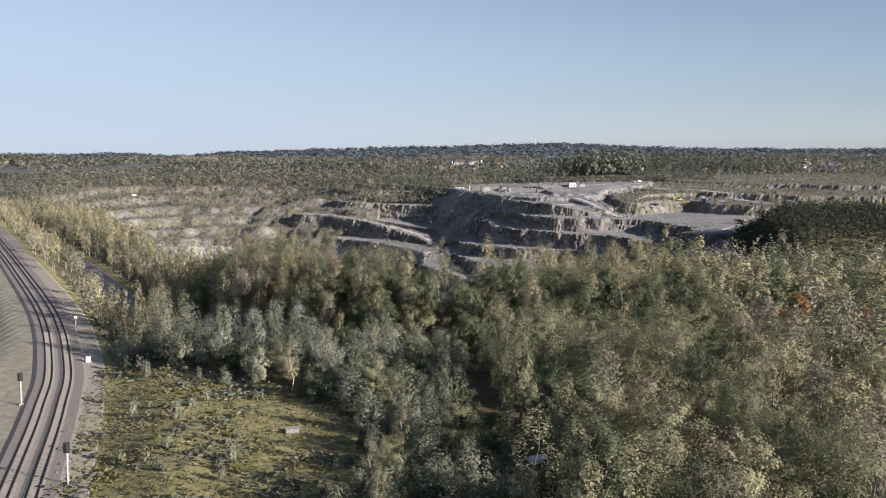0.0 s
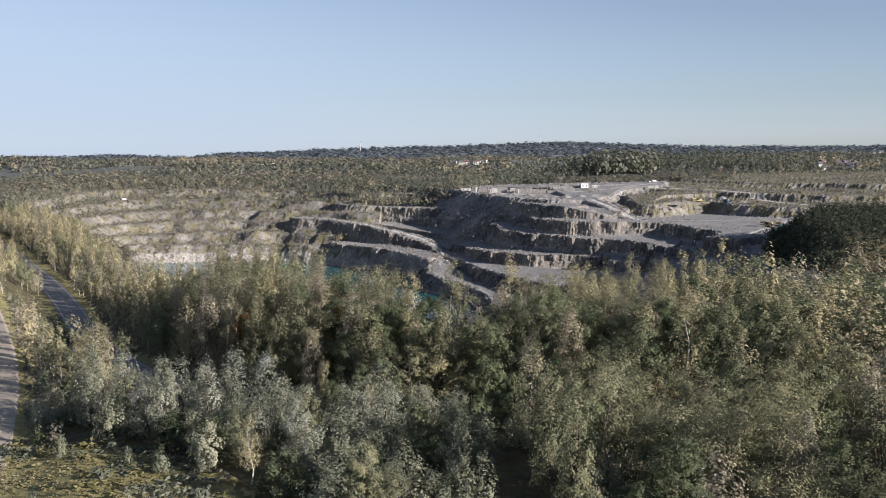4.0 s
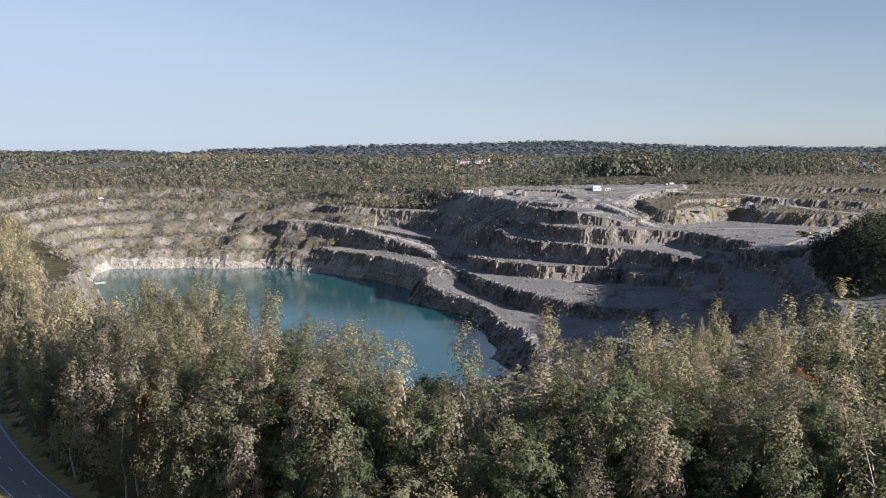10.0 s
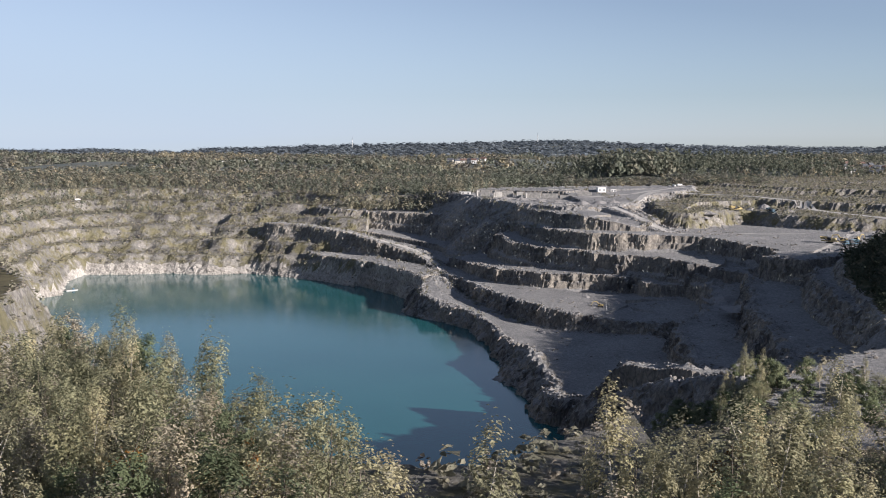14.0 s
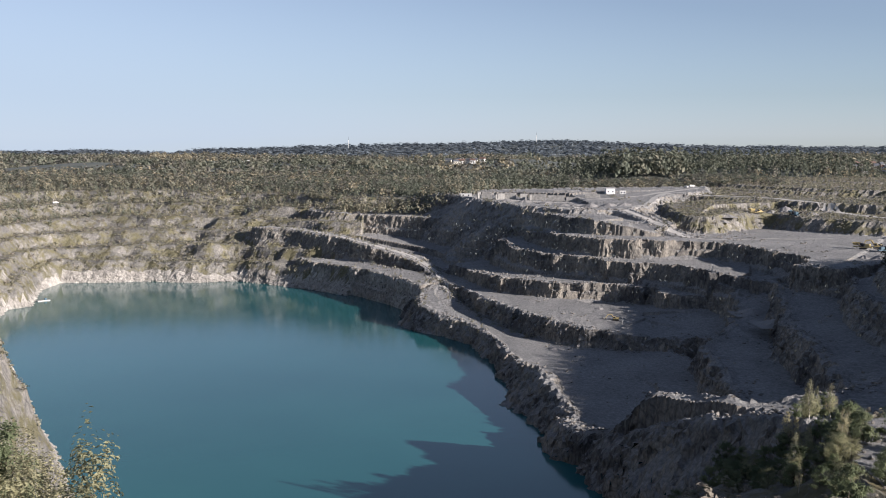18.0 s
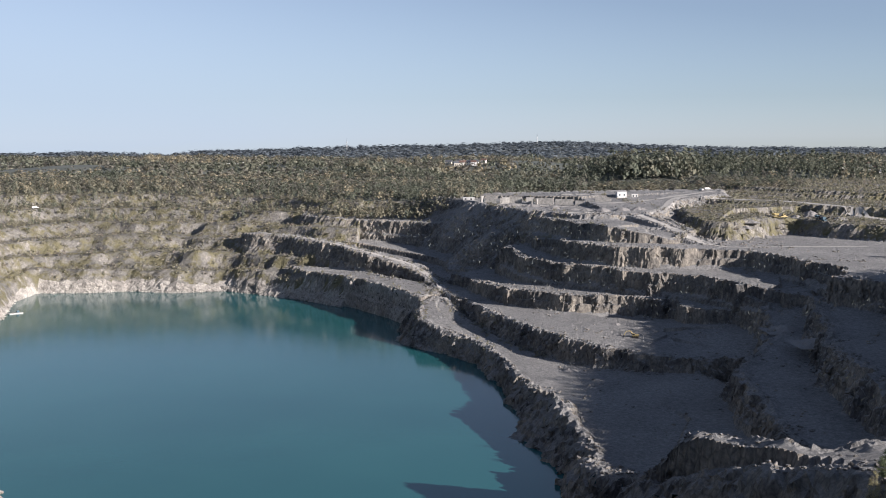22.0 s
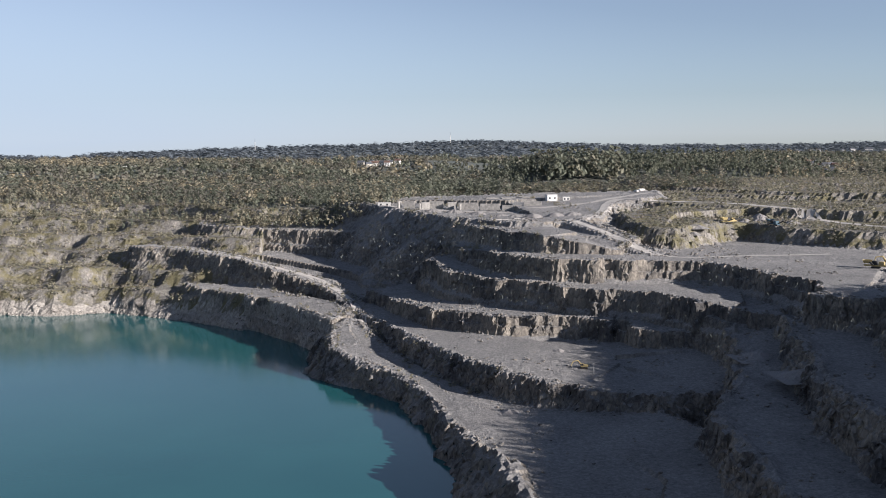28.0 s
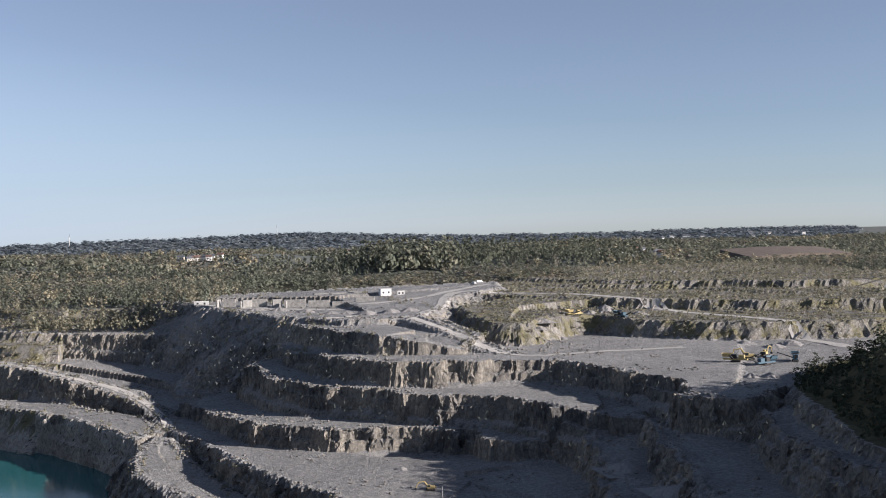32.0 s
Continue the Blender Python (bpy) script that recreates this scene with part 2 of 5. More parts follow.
OLIVE = material("olive_leaves", leafy((0.165, 0.165, 0.085), (0.245, 0.235, 0.125), (0.32, 0.295, 0.165)), 0.8)
GOLD = material("golden_leaves", leafy((0.215, 0.198, 0.108), (0.31, 0.28, 0.158), (0.39, 0.345, 0.2)), 0.8)
BROWN = material("brown_leaves", leafy((0.2, 0.175, 0.115), (0.29, 0.255, 0.17), (0.38, 0.33, 0.225)), 0.85)
RUST = material("rust_leaves", leafy((0.18, 0.085, 0.025), (0.30, 0.15, 0.04), (0.40, 0.21, 0.05)), 0.8)
SILVER = material("silver_leaves", leafy((0.16, 0.168, 0.105), (0.25, 0.25, 0.17), (0.44, 0.43, 0.345)), 0.6)
# leaf colours paled and greyed: air haze of the far woods painted in
FAR_GREEN = material("hazed_green", leafy((0.125, 0.135, 0.09), (0.17, 0.178, 0.12), (0.215, 0.215, 0.15), through_light=0.34, gain=0.98), 0.95)
FAR_OLIVE = material("hazed_olive", leafy((0.175, 0.172, 0.115), (0.235, 0.222, 0.15), (0.29, 0.268, 0.18), through_light=0.34, gain=0.98), 0.95)
FAR_GOLD = material("hazed_gold", leafy((0.22, 0.20, 0.13), (0.285, 0.255, 0.165), (0.335, 0.295, 0.195), through_light=0.34, gain=0.98), 0.95)
FAR_BROWN = material("hazed_brown", leafy((0.20, 0.178, 0.132), (0.26, 0.23, 0.17), (0.32, 0.28, 0.208), through_light=0.34, gain=0.98), 0.95)
# blue-grey leaves stand in for the haze over the horizon ridge
HAZED_RIDGE = material("ridge_woods", leafy((0.10, 0.116, 0.116), (0.14, 0.157, 0.158), (0.175, 0.19, 0.186), through_light=0.34, gain=1.2), 1.0)
# green leaves darkened in colour for the hill's side away from the sun
SHADED_GREEN = material("shaded_leaves", leafy((0.05, 0.06, 0.034), (0.075, 0.085, 0.048), (0.11, 0.11, 0.065), through_light=0.12, gain=0.9), 0.9)
SALLOW = material("greygreen_leaves", leafy((0.165, 0.172, 0.105), (0.24, 0.245, 0.155), (0.32, 0.315, 0.22), through_light=0.3), 0.85)
GRASS = material("dry_grass", leafy((0.15, 0.14, 0.05), (0.23, 0.20, 0.085), (0.33, 0.28, 0.14)), 0.9)


def build_water(nt, p):
    p.inputs["Specular IOR Level"].default_value = 0.5
    p.inputs["IOR"].default_value = 1.33
    col = ramp(nt, grain(nt, 0.006, 3), [(0.35, (0.018, 0.095, 0.105)), (0.65, (0.026, 0.12, 0.125))])
    nt.links.new(col, p.inputs["Base Color"])
    relief(nt, p, grain(nt, 0.9, 4, 0.6), 0.12, 0.12)


WATER = material("turquoise_water", build_water, 0.10)

# ---- the lie of the land ----
# Levels of the quarry: corners as (x, y, z), each level filling what lies behind its edge.
SHORE = [(-112, 40, 0), (-118, 200, 0), (-141, 252, 0), (-165, 299, 0), (-198, 370, 0), (-238, 450, 0), (-279, 545, 0), (-290, 596, 0), (-279, 612, 0), (-300, 689, 0),
         (-298, 735, 0), (-262, 734, 0), (-233, 744, 0), (-195, 732, 0), (-160, 742, 0), (-130, 722, 0), (-94, 692, 0), (-49, 642, 0), (-19, 582, 0), (-18, 536, 0),
         (-6, 494, 0), (13, 485, 0), (23, 477, 0), (30, 435, 0), (38, 385, 0), (42, 352, 0), (45, 300, 0), (48, 262, 0), (50, 205, 0), (46, 120, 0), (30, 20, 0), (0, -20, 0), (-50, 18, 0)]
LEVELS = [
    # low floor by the lake, its haul road and the prow
    (1.25, 2.2, [(-9, 562, 15), (-8, 528, 14), (0, 512, 12), (13, 494, 10), (27, 466, 9), (34, 428, 8.8), (39, 387, 9), (46, 354, 9.2), (50, 312, 9), (51, 268, 8.8),
                (56, 240, 9), (90, 230, 10), (150, 300, 11), (120, 408, 8), (72, 424, 7.2), (54, 446, 7.6), (40, 484, 8.4), (28, 520, 9), (18, 552, 12), (8, 586, 17), (0, 590, 17.5)]),
    # digger floor
    (1.9, 2.2, [(0, 625, 18.5), (13, 590, 18.2), (19, 572, 17.6), (28, 540, 17.8), (39, 502, 18), (51, 470, 18), (65, 440, 18), (79, 424, 17), (93, 412, 16), (118, 402, 14), (150, 410, 14), (195, 470, 20), (110, 560, 14.5), (62, 570, 15), (20, 680, 18.5)]),
    # first bench
    (7.0, 2.6, [(16, 640, 25), (45, 550, 27), (63, 534, 27), (80, 522, 27), (107, 518, 27), (131, 506, 27), (139, 482, 26), (158, 476, 26), (220, 500, 30), (150, 620, 27), (40, 680, 26)]),
    # second bench
    (7.0, 2.8, [(50, 640, 44), (57, 596, 41.5), (74, 566, 40.5), (98, 545, 40.5), (121, 522, 40), (145, 507, 40), (160, 484, 39.5), (170, 461, 38), (190, 458, 36), (250, 500, 42), (160, 640, 41), (70, 670, 44)]),
    # third bench and the yard
    (7.0, 2.6, [(64, 650, 48.5), (83, 586, 52), (101, 561, 52), (128, 546, 52), (166, 536, 51), (185, 534, 50.5), (199, 495, 50), (207, 459, 50), (198, 430, 49), (212, 411, 49), (250, 433, 49), (420, 480, 50),
                (420, 620, 50), (200, 740, 50), (80, 740, 50)]),
    # long upper bench over the big dark face
    (4.0, 2.2, [(-112, 846, 51), (-92, 824, 50), (-56, 812, 49), (-34, 798, 49), (8, 772, 49), (38, 740, 49), (56, 704, 47.5), (66, 668, 46), (72, 630, 43), (84, 640, 45), (100, 720, 49), (60, 860, 50), (-40, 880, 50), (-112, 880, 52)]),
    # red-faced bench
    (5.0, 2.0, [(46, 775, 58), (48, 745, 58), (61, 718, 59), (80, 668, 60.5), (93, 622, 61), (109, 582, 61), (130, 573, 58), (147, 570, 54), (166, 600, 58), (166, 690, 60), (120, 860, 60), (56, 860, 58)]),
    # level of the ruins
    (0.85, 2.0, [(0, 838, 66), (28, 786, 66), (46, 742, 64.5), (72, 696, 63.5), (105, 653, 63.5), (145, 656, 63.5), (170, 690, 65), (190, 745, 68), (240, 800, 70), (250, 850, 71), (130, 850, 70), (30, 850, 68)]),
    # ramp from the ruins to the yard
    (0.9, 0.8, [(134, 658, 63.5), (145, 616, 60), (152, 586, 55), (164, 563, 50.2), (179, 566, 50.2), (166, 592, 55), (158, 622, 60), (148, 662, 63.5)]),
    # haul road on the left and the bench under it
    (3.6, 1.6, [(-156, 800, 40), (-142, 784, 40), (-115, 772, 39), (-80, 736, 37), (-46, 701, 32), (-17, 672, 25), (3, 618, 19), (13, 632, 19), (-6, 684, 26), (-38, 712, 32), (-72, 748, 37), (-108, 784, 39.5), (-140, 804, 40)]),
    (3.4, 1.8, [(-96, 712, 19), (-66, 680, 19.5), (-48, 658, 19.5), (-22, 612, 18.5), (-8, 580, 18), (4, 600, 18), (-4, 636, 19), (-60, 712, 20), (-110, 740, 20)]),
    # grown-over mound and steps behind the yard
    (1.1, 4.0, [(176, 618, 61), (191, 608, 61), (230, 652, 62), (251, 655, 60), (263, 629, 59), (304, 586, 59), (402, 565, 59), (402, 760, 60), (250, 780, 65), (180, 700, 65)]),
    (2.2, 3.5, [(215, 770, 67), (286, 700, 66), (350, 650, 65), (470, 620, 65), (470, 860, 68), (215, 900, 70)]),
    (2.2, 3.5, [(260, 880, 73), (330, 800, 71), (430, 735, 71), (560, 700, 71), (560, 1000, 73), (260, 1000, 73)]),
    # dark wall on the sunny side of the pit
    (1.05, 3.2, [(60, 231, 12), (69, 224, 19), (76, 216, 29), (82, 212, 31.5), (92, 200, 32), (99, 190, 35), (118, 186, 37), (150, 196, 39), (200, 225, 39), (200, 60, 46), (104, 40, 46), (100, 90, 46), (97, 124, 45), (92, 152, 39), (83, 178, 31), (74, 198, 25), (64, 212, 15)]),
    (2.0, 5.0, [(112, 225, 20), (116, 262, 21), (120, 318, 21), (126, 352, 21), (146, 384, 22), (160, 420, 25), (168, 455, 29), (184, 480, 34), (280, 480, 38), (280, 220, 28)]),
    (2.0, 5.0, [(140, 205, 34), (150, 268, 34), (158, 330, 33), (170, 372, 32), (180, 410, 34), (190, 440, 38), (230, 440, 43), (330, 440, 45), (330, 200, 42)]),
    (2.2, 5.0, [(176, 240, 46), (186, 300, 46), (196, 350, 45), (206, 385, 44), (216, 408, 46), (330, 430, 48), (330, 240, 50)]),
    # sunken floor behind the left haul road
    (2.0, 2.0, [(-130, 800, 33), (-80, 762, 30), (-40, 722, 26), (0, 674, 19), (22, 640, 16), (60, 640, 16), (52, 696, 22), (30, 736, 27), (-40, 796, 33), (-120, 826, 36)]),
]
# rubble spur on the shore and the ledge behind it
LEVELS += [
    (0.95, 1.6, [(43, 366, 10), (45, 350, 13), (47.5, 337, 15), (52, 330, 13.5), (55, 300, 11.5), (58, 268, 10), (54, 262, 9.6), (49, 300, 10.8), (45.5, 330, 13)]),
    (1.2, 2.0, [(48, 266, 10), (58, 256, 9.5), (72, 244, 9.5), (84, 240, 10), (78, 222, 14), (64, 230, 12.5), (52, 244, 10.5)]),
]
OVERGROWN = (11, 12, 13)
# the far bank of the pit where the land is whole: plan of the rim
RIM = [(-122, 78), (-150, 190), (-176, 240), (-210, 300), (-250, 372), (-300, 450), (-345, 545), (-385, 640), (-400, 760), (-420, 900), (-372, 962), (-288, 962), (-203, 957), (-147, 945),
       (-62, 868), (0, 860), (60, 1000), (560, 1000), (560, 640), (470, 560), (420, 500), (262, 452), (238, 418), (222, 386), (204, 320), (186, 250), (156, 146), (124, 124), (96, 92), (84, 62), (78, 0), (70, -40), (24, -56), (4, -80), (-22, -40), (-50, -14), (-90, 34)]
RIM = [(x, y, 0) for x, y in RIM]


def open_land(x, y):
    """Height of the land outside the pit."""
    z = 67 + 5 * (fbm(x, y, 160, 5) - 0.5)
    z = z + 4.5 * smooth(-120, -190, y) + 2 * smooth(-60, 60, y) * smooth(-150, -260, x)
    z = np.where((y > 300) & (x < 60), z - 5 * smooth(300, 600, y) * (1 - smooth(960, 1150, y)), z)
    # plateau on the right and its wooded hill
    right = smooth(50, 90, x) * smooth(-60, 40, y) * (1 - smooth(430, 520, y))
    z = z * (1 - right) + right * (51 + 4 * (fbm(x, y, 60, 8) - 0.5))
    foot = np.interp(y, [130, 250, 320, 386, 418, 460], [168, 188, 206, 224, 238, 262])
    z = z + 17 * smooth(foot, foot + 36, x) * smooth(160, 225, y) * (1 - smooth(400, 450, y)) * (1 - smooth(430, 540, x))
    # hills behind
    z = z + smooth(960, 1300, y) * (16 * (fbm(x, y, 380, 12) - 0.5) - 15) - 5 * np.exp(-((y - 1300) / 200) ** 2) * smooth(-50, 150, x)
    z = z + 27 * np.exp(-((x - 330) / 190) ** 4 - ((y - 1190) / 70) ** 2)
    # wooded hills beyond the quarry, one behind the other
    for hx, hy, amp, sx, sy in ((-520, 1520, 21, 190, 110), (-230, 1720, 19, 170, 120), (-40, 1440, 14, 110, 80), (130, 1850, 22, 200, 140), (640, 1800, 14, 220, 140), (900, 2200, 16, 300, 200), (-900, 1900, 26, 260, 200)):
        z = z + amp * np.exp(-((x - hx) / sx) ** 2 - ((y - hy) / sy) ** 2)
    far = smooth(2600, 4300, y)
    bear = x / np.maximum(y, 200)
    ridge = np.interp(bear, [-0.6, -0.39, -0.31, -0.252, -0.24, -0.22, -0.176, -0.03, 0.055, 0.121, 0.172, 0.223, 0.30, 0.42, 0.52, 0.7], [52, 48, 50, 38, 38, 50, 59, 71, 79, 86, 80, 68, 61, 59, 64, 62])
    ridge = ridge + 5 * (fbm(x, y, 400, 21) - 0.5)
    return z * (1 - far) + far * ridge - 40 * smooth(-600, -900, y)


RAIL_LINE = [(-22, -420), (-36, -340), (-57, -256), (-69, -210), (-81, -170), (-109, -97), (-160, 15), (-202, 105), (-260, 230), (-330, 380)]
ROAD_LINE = [(60, -172), (20, -152), (-12, -138), (-30, -127), (-50, -110), (-74, -78), (-95, -42), (-112, -6), (-134, 44), (-160, 100), (-200, 180), (-250, 280)]


def glide(points, step):
    """A smooth line through the corners, cut into steps of about that length."""
    p = np.array(points, float)
    p = np.vstack([2 * p[0] - p[1], p, 2 * p[-1] - p[-2]])
    out = []
    for i in range(1, len(p) - 2):
        n = max(2, int(np.linalg.norm(p[i + 1] - p[i]) / step))
        t = (np.arange(n) / n)[:, None]
        out.append(0.5 * (2 * p[i] + (p[i + 1] - p[i - 1]) * t + (2 * p[i - 1] - 5 * p[i] + 4 * p[i + 1] - p[i + 2]) * t ** 2 + (3 * p[i] - p[i - 1] - 3 * p[i + 1] + p[i + 2]) * t ** 3))
    return np.vstack(out + [p[-2][None]])


def flat_line(points, z):
    return [(px, py, z) for px, py in glide(points, 12.0)]


RAIL_FINE, ROAD_FINE = flat_line(RAIL_LINE, 71.0), flat_line(ROAD_LINE, 62.5)


def land(x, y):
    """Height of the ground and what it is made of: 0 open land, 1 quarry, 2 overgrown wall, 3 lime shore."""
    x, y = np.asarray(x, float), np.asarray(y, float)
    rag = 1.3 * (fbm(x, y, 13, 31) - 0.5) * 2 + 0.45 * (vnoise(x, y, 3.0, 41) - 0.5) * 2
    rag2 = (fbm(x + 400, y, 7, 35) - 0.5) * 2 + (vnoise(x, y, 2.6, 43) - 0.5)
    broad = (fbm(x, y, 40, 51) - 0.5) * 2
    broad2 = (fbm(x + 900, y, 24, 55) - 0.5) * 2
    phase = (x + 9 * (fbm(x, y, 30, 57) - 0.5)) / (13 + 6 * vnoise(x, y * 0, 60, 58))
    phase = phase - np.floor(phase)
    saw = 2.6 * (np.minimum(phase / 0.72, (1 - phase) / 0.28) - 0.5) * (0.35 + 0.9 * vnoise(x, y, 26, 59))
    chunk = 3.4 * (blocks(x, y, 9.0, 151) - 0.5) + 2.0 * (blocks(x, y, 4.2, 152) - 0.5)
    big_chunk = 5.0 * (blocks(x, y, 24.0, 153) - 0.5)
    shore, _ = nearest(SHORE, x, y)
    rim, _ = nearest(RIM, x, y)
    h = np.full(x.shape, -7.0)
    kind = np.full(x.shape, 1)
    # stepped bank between water and rim
    width = np.maximum(shore - np.minimum(rim, 0), 12.0)
    u = np.clip((shore + 2.5 * broad) / width, 0, 1)
    top = open_land(x, y)
    west = (x < -60) & (y > 100)
    lip = np.clip(6.5 + 4.5 * broad2 + 1.5 * rag2, 2.5, 11)
    s = u * 6.0
    s = s + 0.25 * broad2
    stair = np.clip((np.floor(s) + smooth(0.0, 0.42, s - np.floor(s))) / 6.0, 0, 1)
    bank = np.minimum(lip * smooth(-1.5, 5.0, shore + 1.2 * rag), lip) + np.maximum(top - lip, 0) * stair * smooth(0, 12, shore)
    cliff = (shore + 1.6 * rag) * 3.4 + 0
    bank = np.where(west | (y > 700), bank, np.where((y < 70) & (x < 40), np.minimum(cliff, top), -7.0))
    bank = np.where(shore < -2, -7.0, bank)
    bank = np.where((x > -60) & (y > 250) & (y < 880), -7.0, bank)
    h = np.maximum(h, bank)
    kind = np.where((bank > -6.9) & (h < lip + 0.8), 3, np.where(bank > -6.9, 2, kind))
    for i, (k, amp, poly) in enumerate(LEVELS):
        d, z = nearest(poly, x, y)
        k = k * (0.8 + 0.8 * vnoise(x, y, 17, 61))
        tooth = saw + chunk + big_chunk if i in (2, 3, 4) else saw + chunk if i == 6 else 0.3 * saw + 0.8 * chunk if i != 8 else 0.2 * chunk
        dn = d + amp * 0.5 * rag + amp * 0.45 * broad - tooth
        berm = 0.8 * np.exp(-((d + 2.0) / 1.0) ** 2) * (vnoise(x, y, 2.5, 77) > 0.42)
        hi = z - k * np.maximum(dn, 0) + 0.25 * rag * smooth(0, -8, d) + berm
        hi = np.maximum(hi, z - 4.6 + 1.6 * broad - k * np.maximum(d - 1.3 + 0.5 * amp * rag2, 0))
        hi = np.maximum(hi, z - 8.8 + 1.2 * broad2 - 0.75 * np.maximum(d - 1.8 + 0.4 * rag, 0) - 5 * np.maximum(d - 5.5, 0))
        if 14 <= i < 18:
            hi = hi + (3.2 * broad2 + 1.6 * rag2) * smooth(-14, 0, d) * (1 - smooth(6, 16, d))
        up = hi > h
        h = np.where(up, hi, h)
        kind = np.where(up, 2 if i in OVERGROWN else 1, kind)
    kind = np.where((kind == 1) & (shore < 10) & (h < 17) & (y > 560), 3, kind)
    # whole land outside the rim
    dn = rim + 3.0 * rag * 0.6 + 4.0 * broad
    hi = np.where(rim > -60, top + np.minimum(dn, 0) * np.where(((x > 60) & (y < 460)) | (y > 800), np.where((y < 460) & (y > 190), 1.7, 0.9), 2.4), -50)
    up = (hi >= h - 0.02) & (rim > -60)
    kind = np.where(up, np.where(dn > 0.5, 0, np.where((x < -60) | (y > 850) | (y < 140), 2, 1)), kind)
    h = np.maximum(h, hi)
    kind = np.where((kind == 0) & (x > 86) & (x < 190) & (y > 20) & (y < 185 + 0.3 * (x - 150)), 1, kind)
    # cuttings for the railway and the road
    for line, half, lvl in ((RAIL_FINE, 9.0, 71.0), (ROAD_FINE, 6.0, 62.5)):
        d, _ = nearest(line, x, y, closed=False)
        w = 1 - smooth(half, half + 14, d)
        h = np.where(kind == 0, h * (1 - w) + lvl * w, h)
    d, _ = nearest(RAIL_FINE, x, y, closed=False)
    return h, kind


MEADOW_EDGE = [(-68, -176, 0), (-44, -188, 0), (-27, -205, 0), (-10, -228, 0), (-7, -260, 0), (-12, -300, 0), (-42, -300, 0), (-54, -250, 0), (-64, -205, 0)]


def spaced(lo, hi, step):
    return list(np.arange(lo, hi, step))


gx = [-4800, -3600, -2700, -2000, -1500, -1150, -900] + spaced(-720, -440, 24) + spaced(-440, -60, 3.0) + spaced(-60, 235, 1.15) + spaced(235, 470, 2.6) + spaced(470, 900, 26) + [900, 1150, 1500, 2000, 2700, 3600, 4800]
gy = [-1500, -900] + spaced(-700, -420, 28) + spaced(-420, 20, 4.0) + spaced(20, 180, 2.2) + spaced(180, 700, 1.25) + spaced(700, 1000, 2.0) + spaced(1000, 1400, 12) + spaced(1400, 2600, 40) + spaced(2600, 4900, 90)
gx, gy = np.array(gx, float), np.array(gy, float)
GX, GY = np.meshgrid(gx, gy)
GZ, GK = land(GX, GY)
nx, ny = len(gx), len(gy)
ids = np.arange(nx * ny).reshape(ny, nx)
quads = np.stack([ids[:-1, :-1], ids[:-1, 1:], ids[1:, 1:], ids[1:, :-1]], -1).reshape(-1, 4)
verts = np.stack([GX.ravel(), GY.ravel(), GZ.ravel()], 1)
qk = GK[:-1, :-1].ravel()
cx, cy = verts[quads, 0].mean(1), verts[quads, 1].mean(1)
zspan = verts[quads, 2].max(1) - verts[quads, 2].min(1)
span = np.hypot(verts[quads[:, 2], 0] - verts[quads[:, 0], 0], verts[quads[:, 2], 1] - verts[quads[:, 0], 1])
rail_d, _ = nearest(RAIL_FINE, cx, cy, closed=False)
steep = zspan / span > 0.75
below = verts[quads, 2].max(1) < -1.5
piece = np.where(qk == 0, 0, np.where(qk == 3, 3, np.where(qk == 2, 2, np.where(steep, 4, 1))))
piece = np.where((qk == 0) & (cy > 560), 5, piece)
mead_d, _ = nearest(MEADOW_EDGE, cx, cy)
left_of_rail = (rail_d < 140) & (cx < np.interp(cy, [p[1] for p in RAIL_FINE], [p[0] for p in RAIL_FINE]))
road_d, _ = nearest(ROAD_FINE, cx, cy, closed=False)
piece = np.where((qk == 0) & ((mead_d < 1) | left_of_rail | (rail_d < 14) | (road_d < 8)) & (cy < 420), 6, piece)
piece = np.where((piece == 6) & left_of_rail, 7, piece)
piece = np.where(below, -1, piece)


loose = np.zeros(nx * ny, bool)


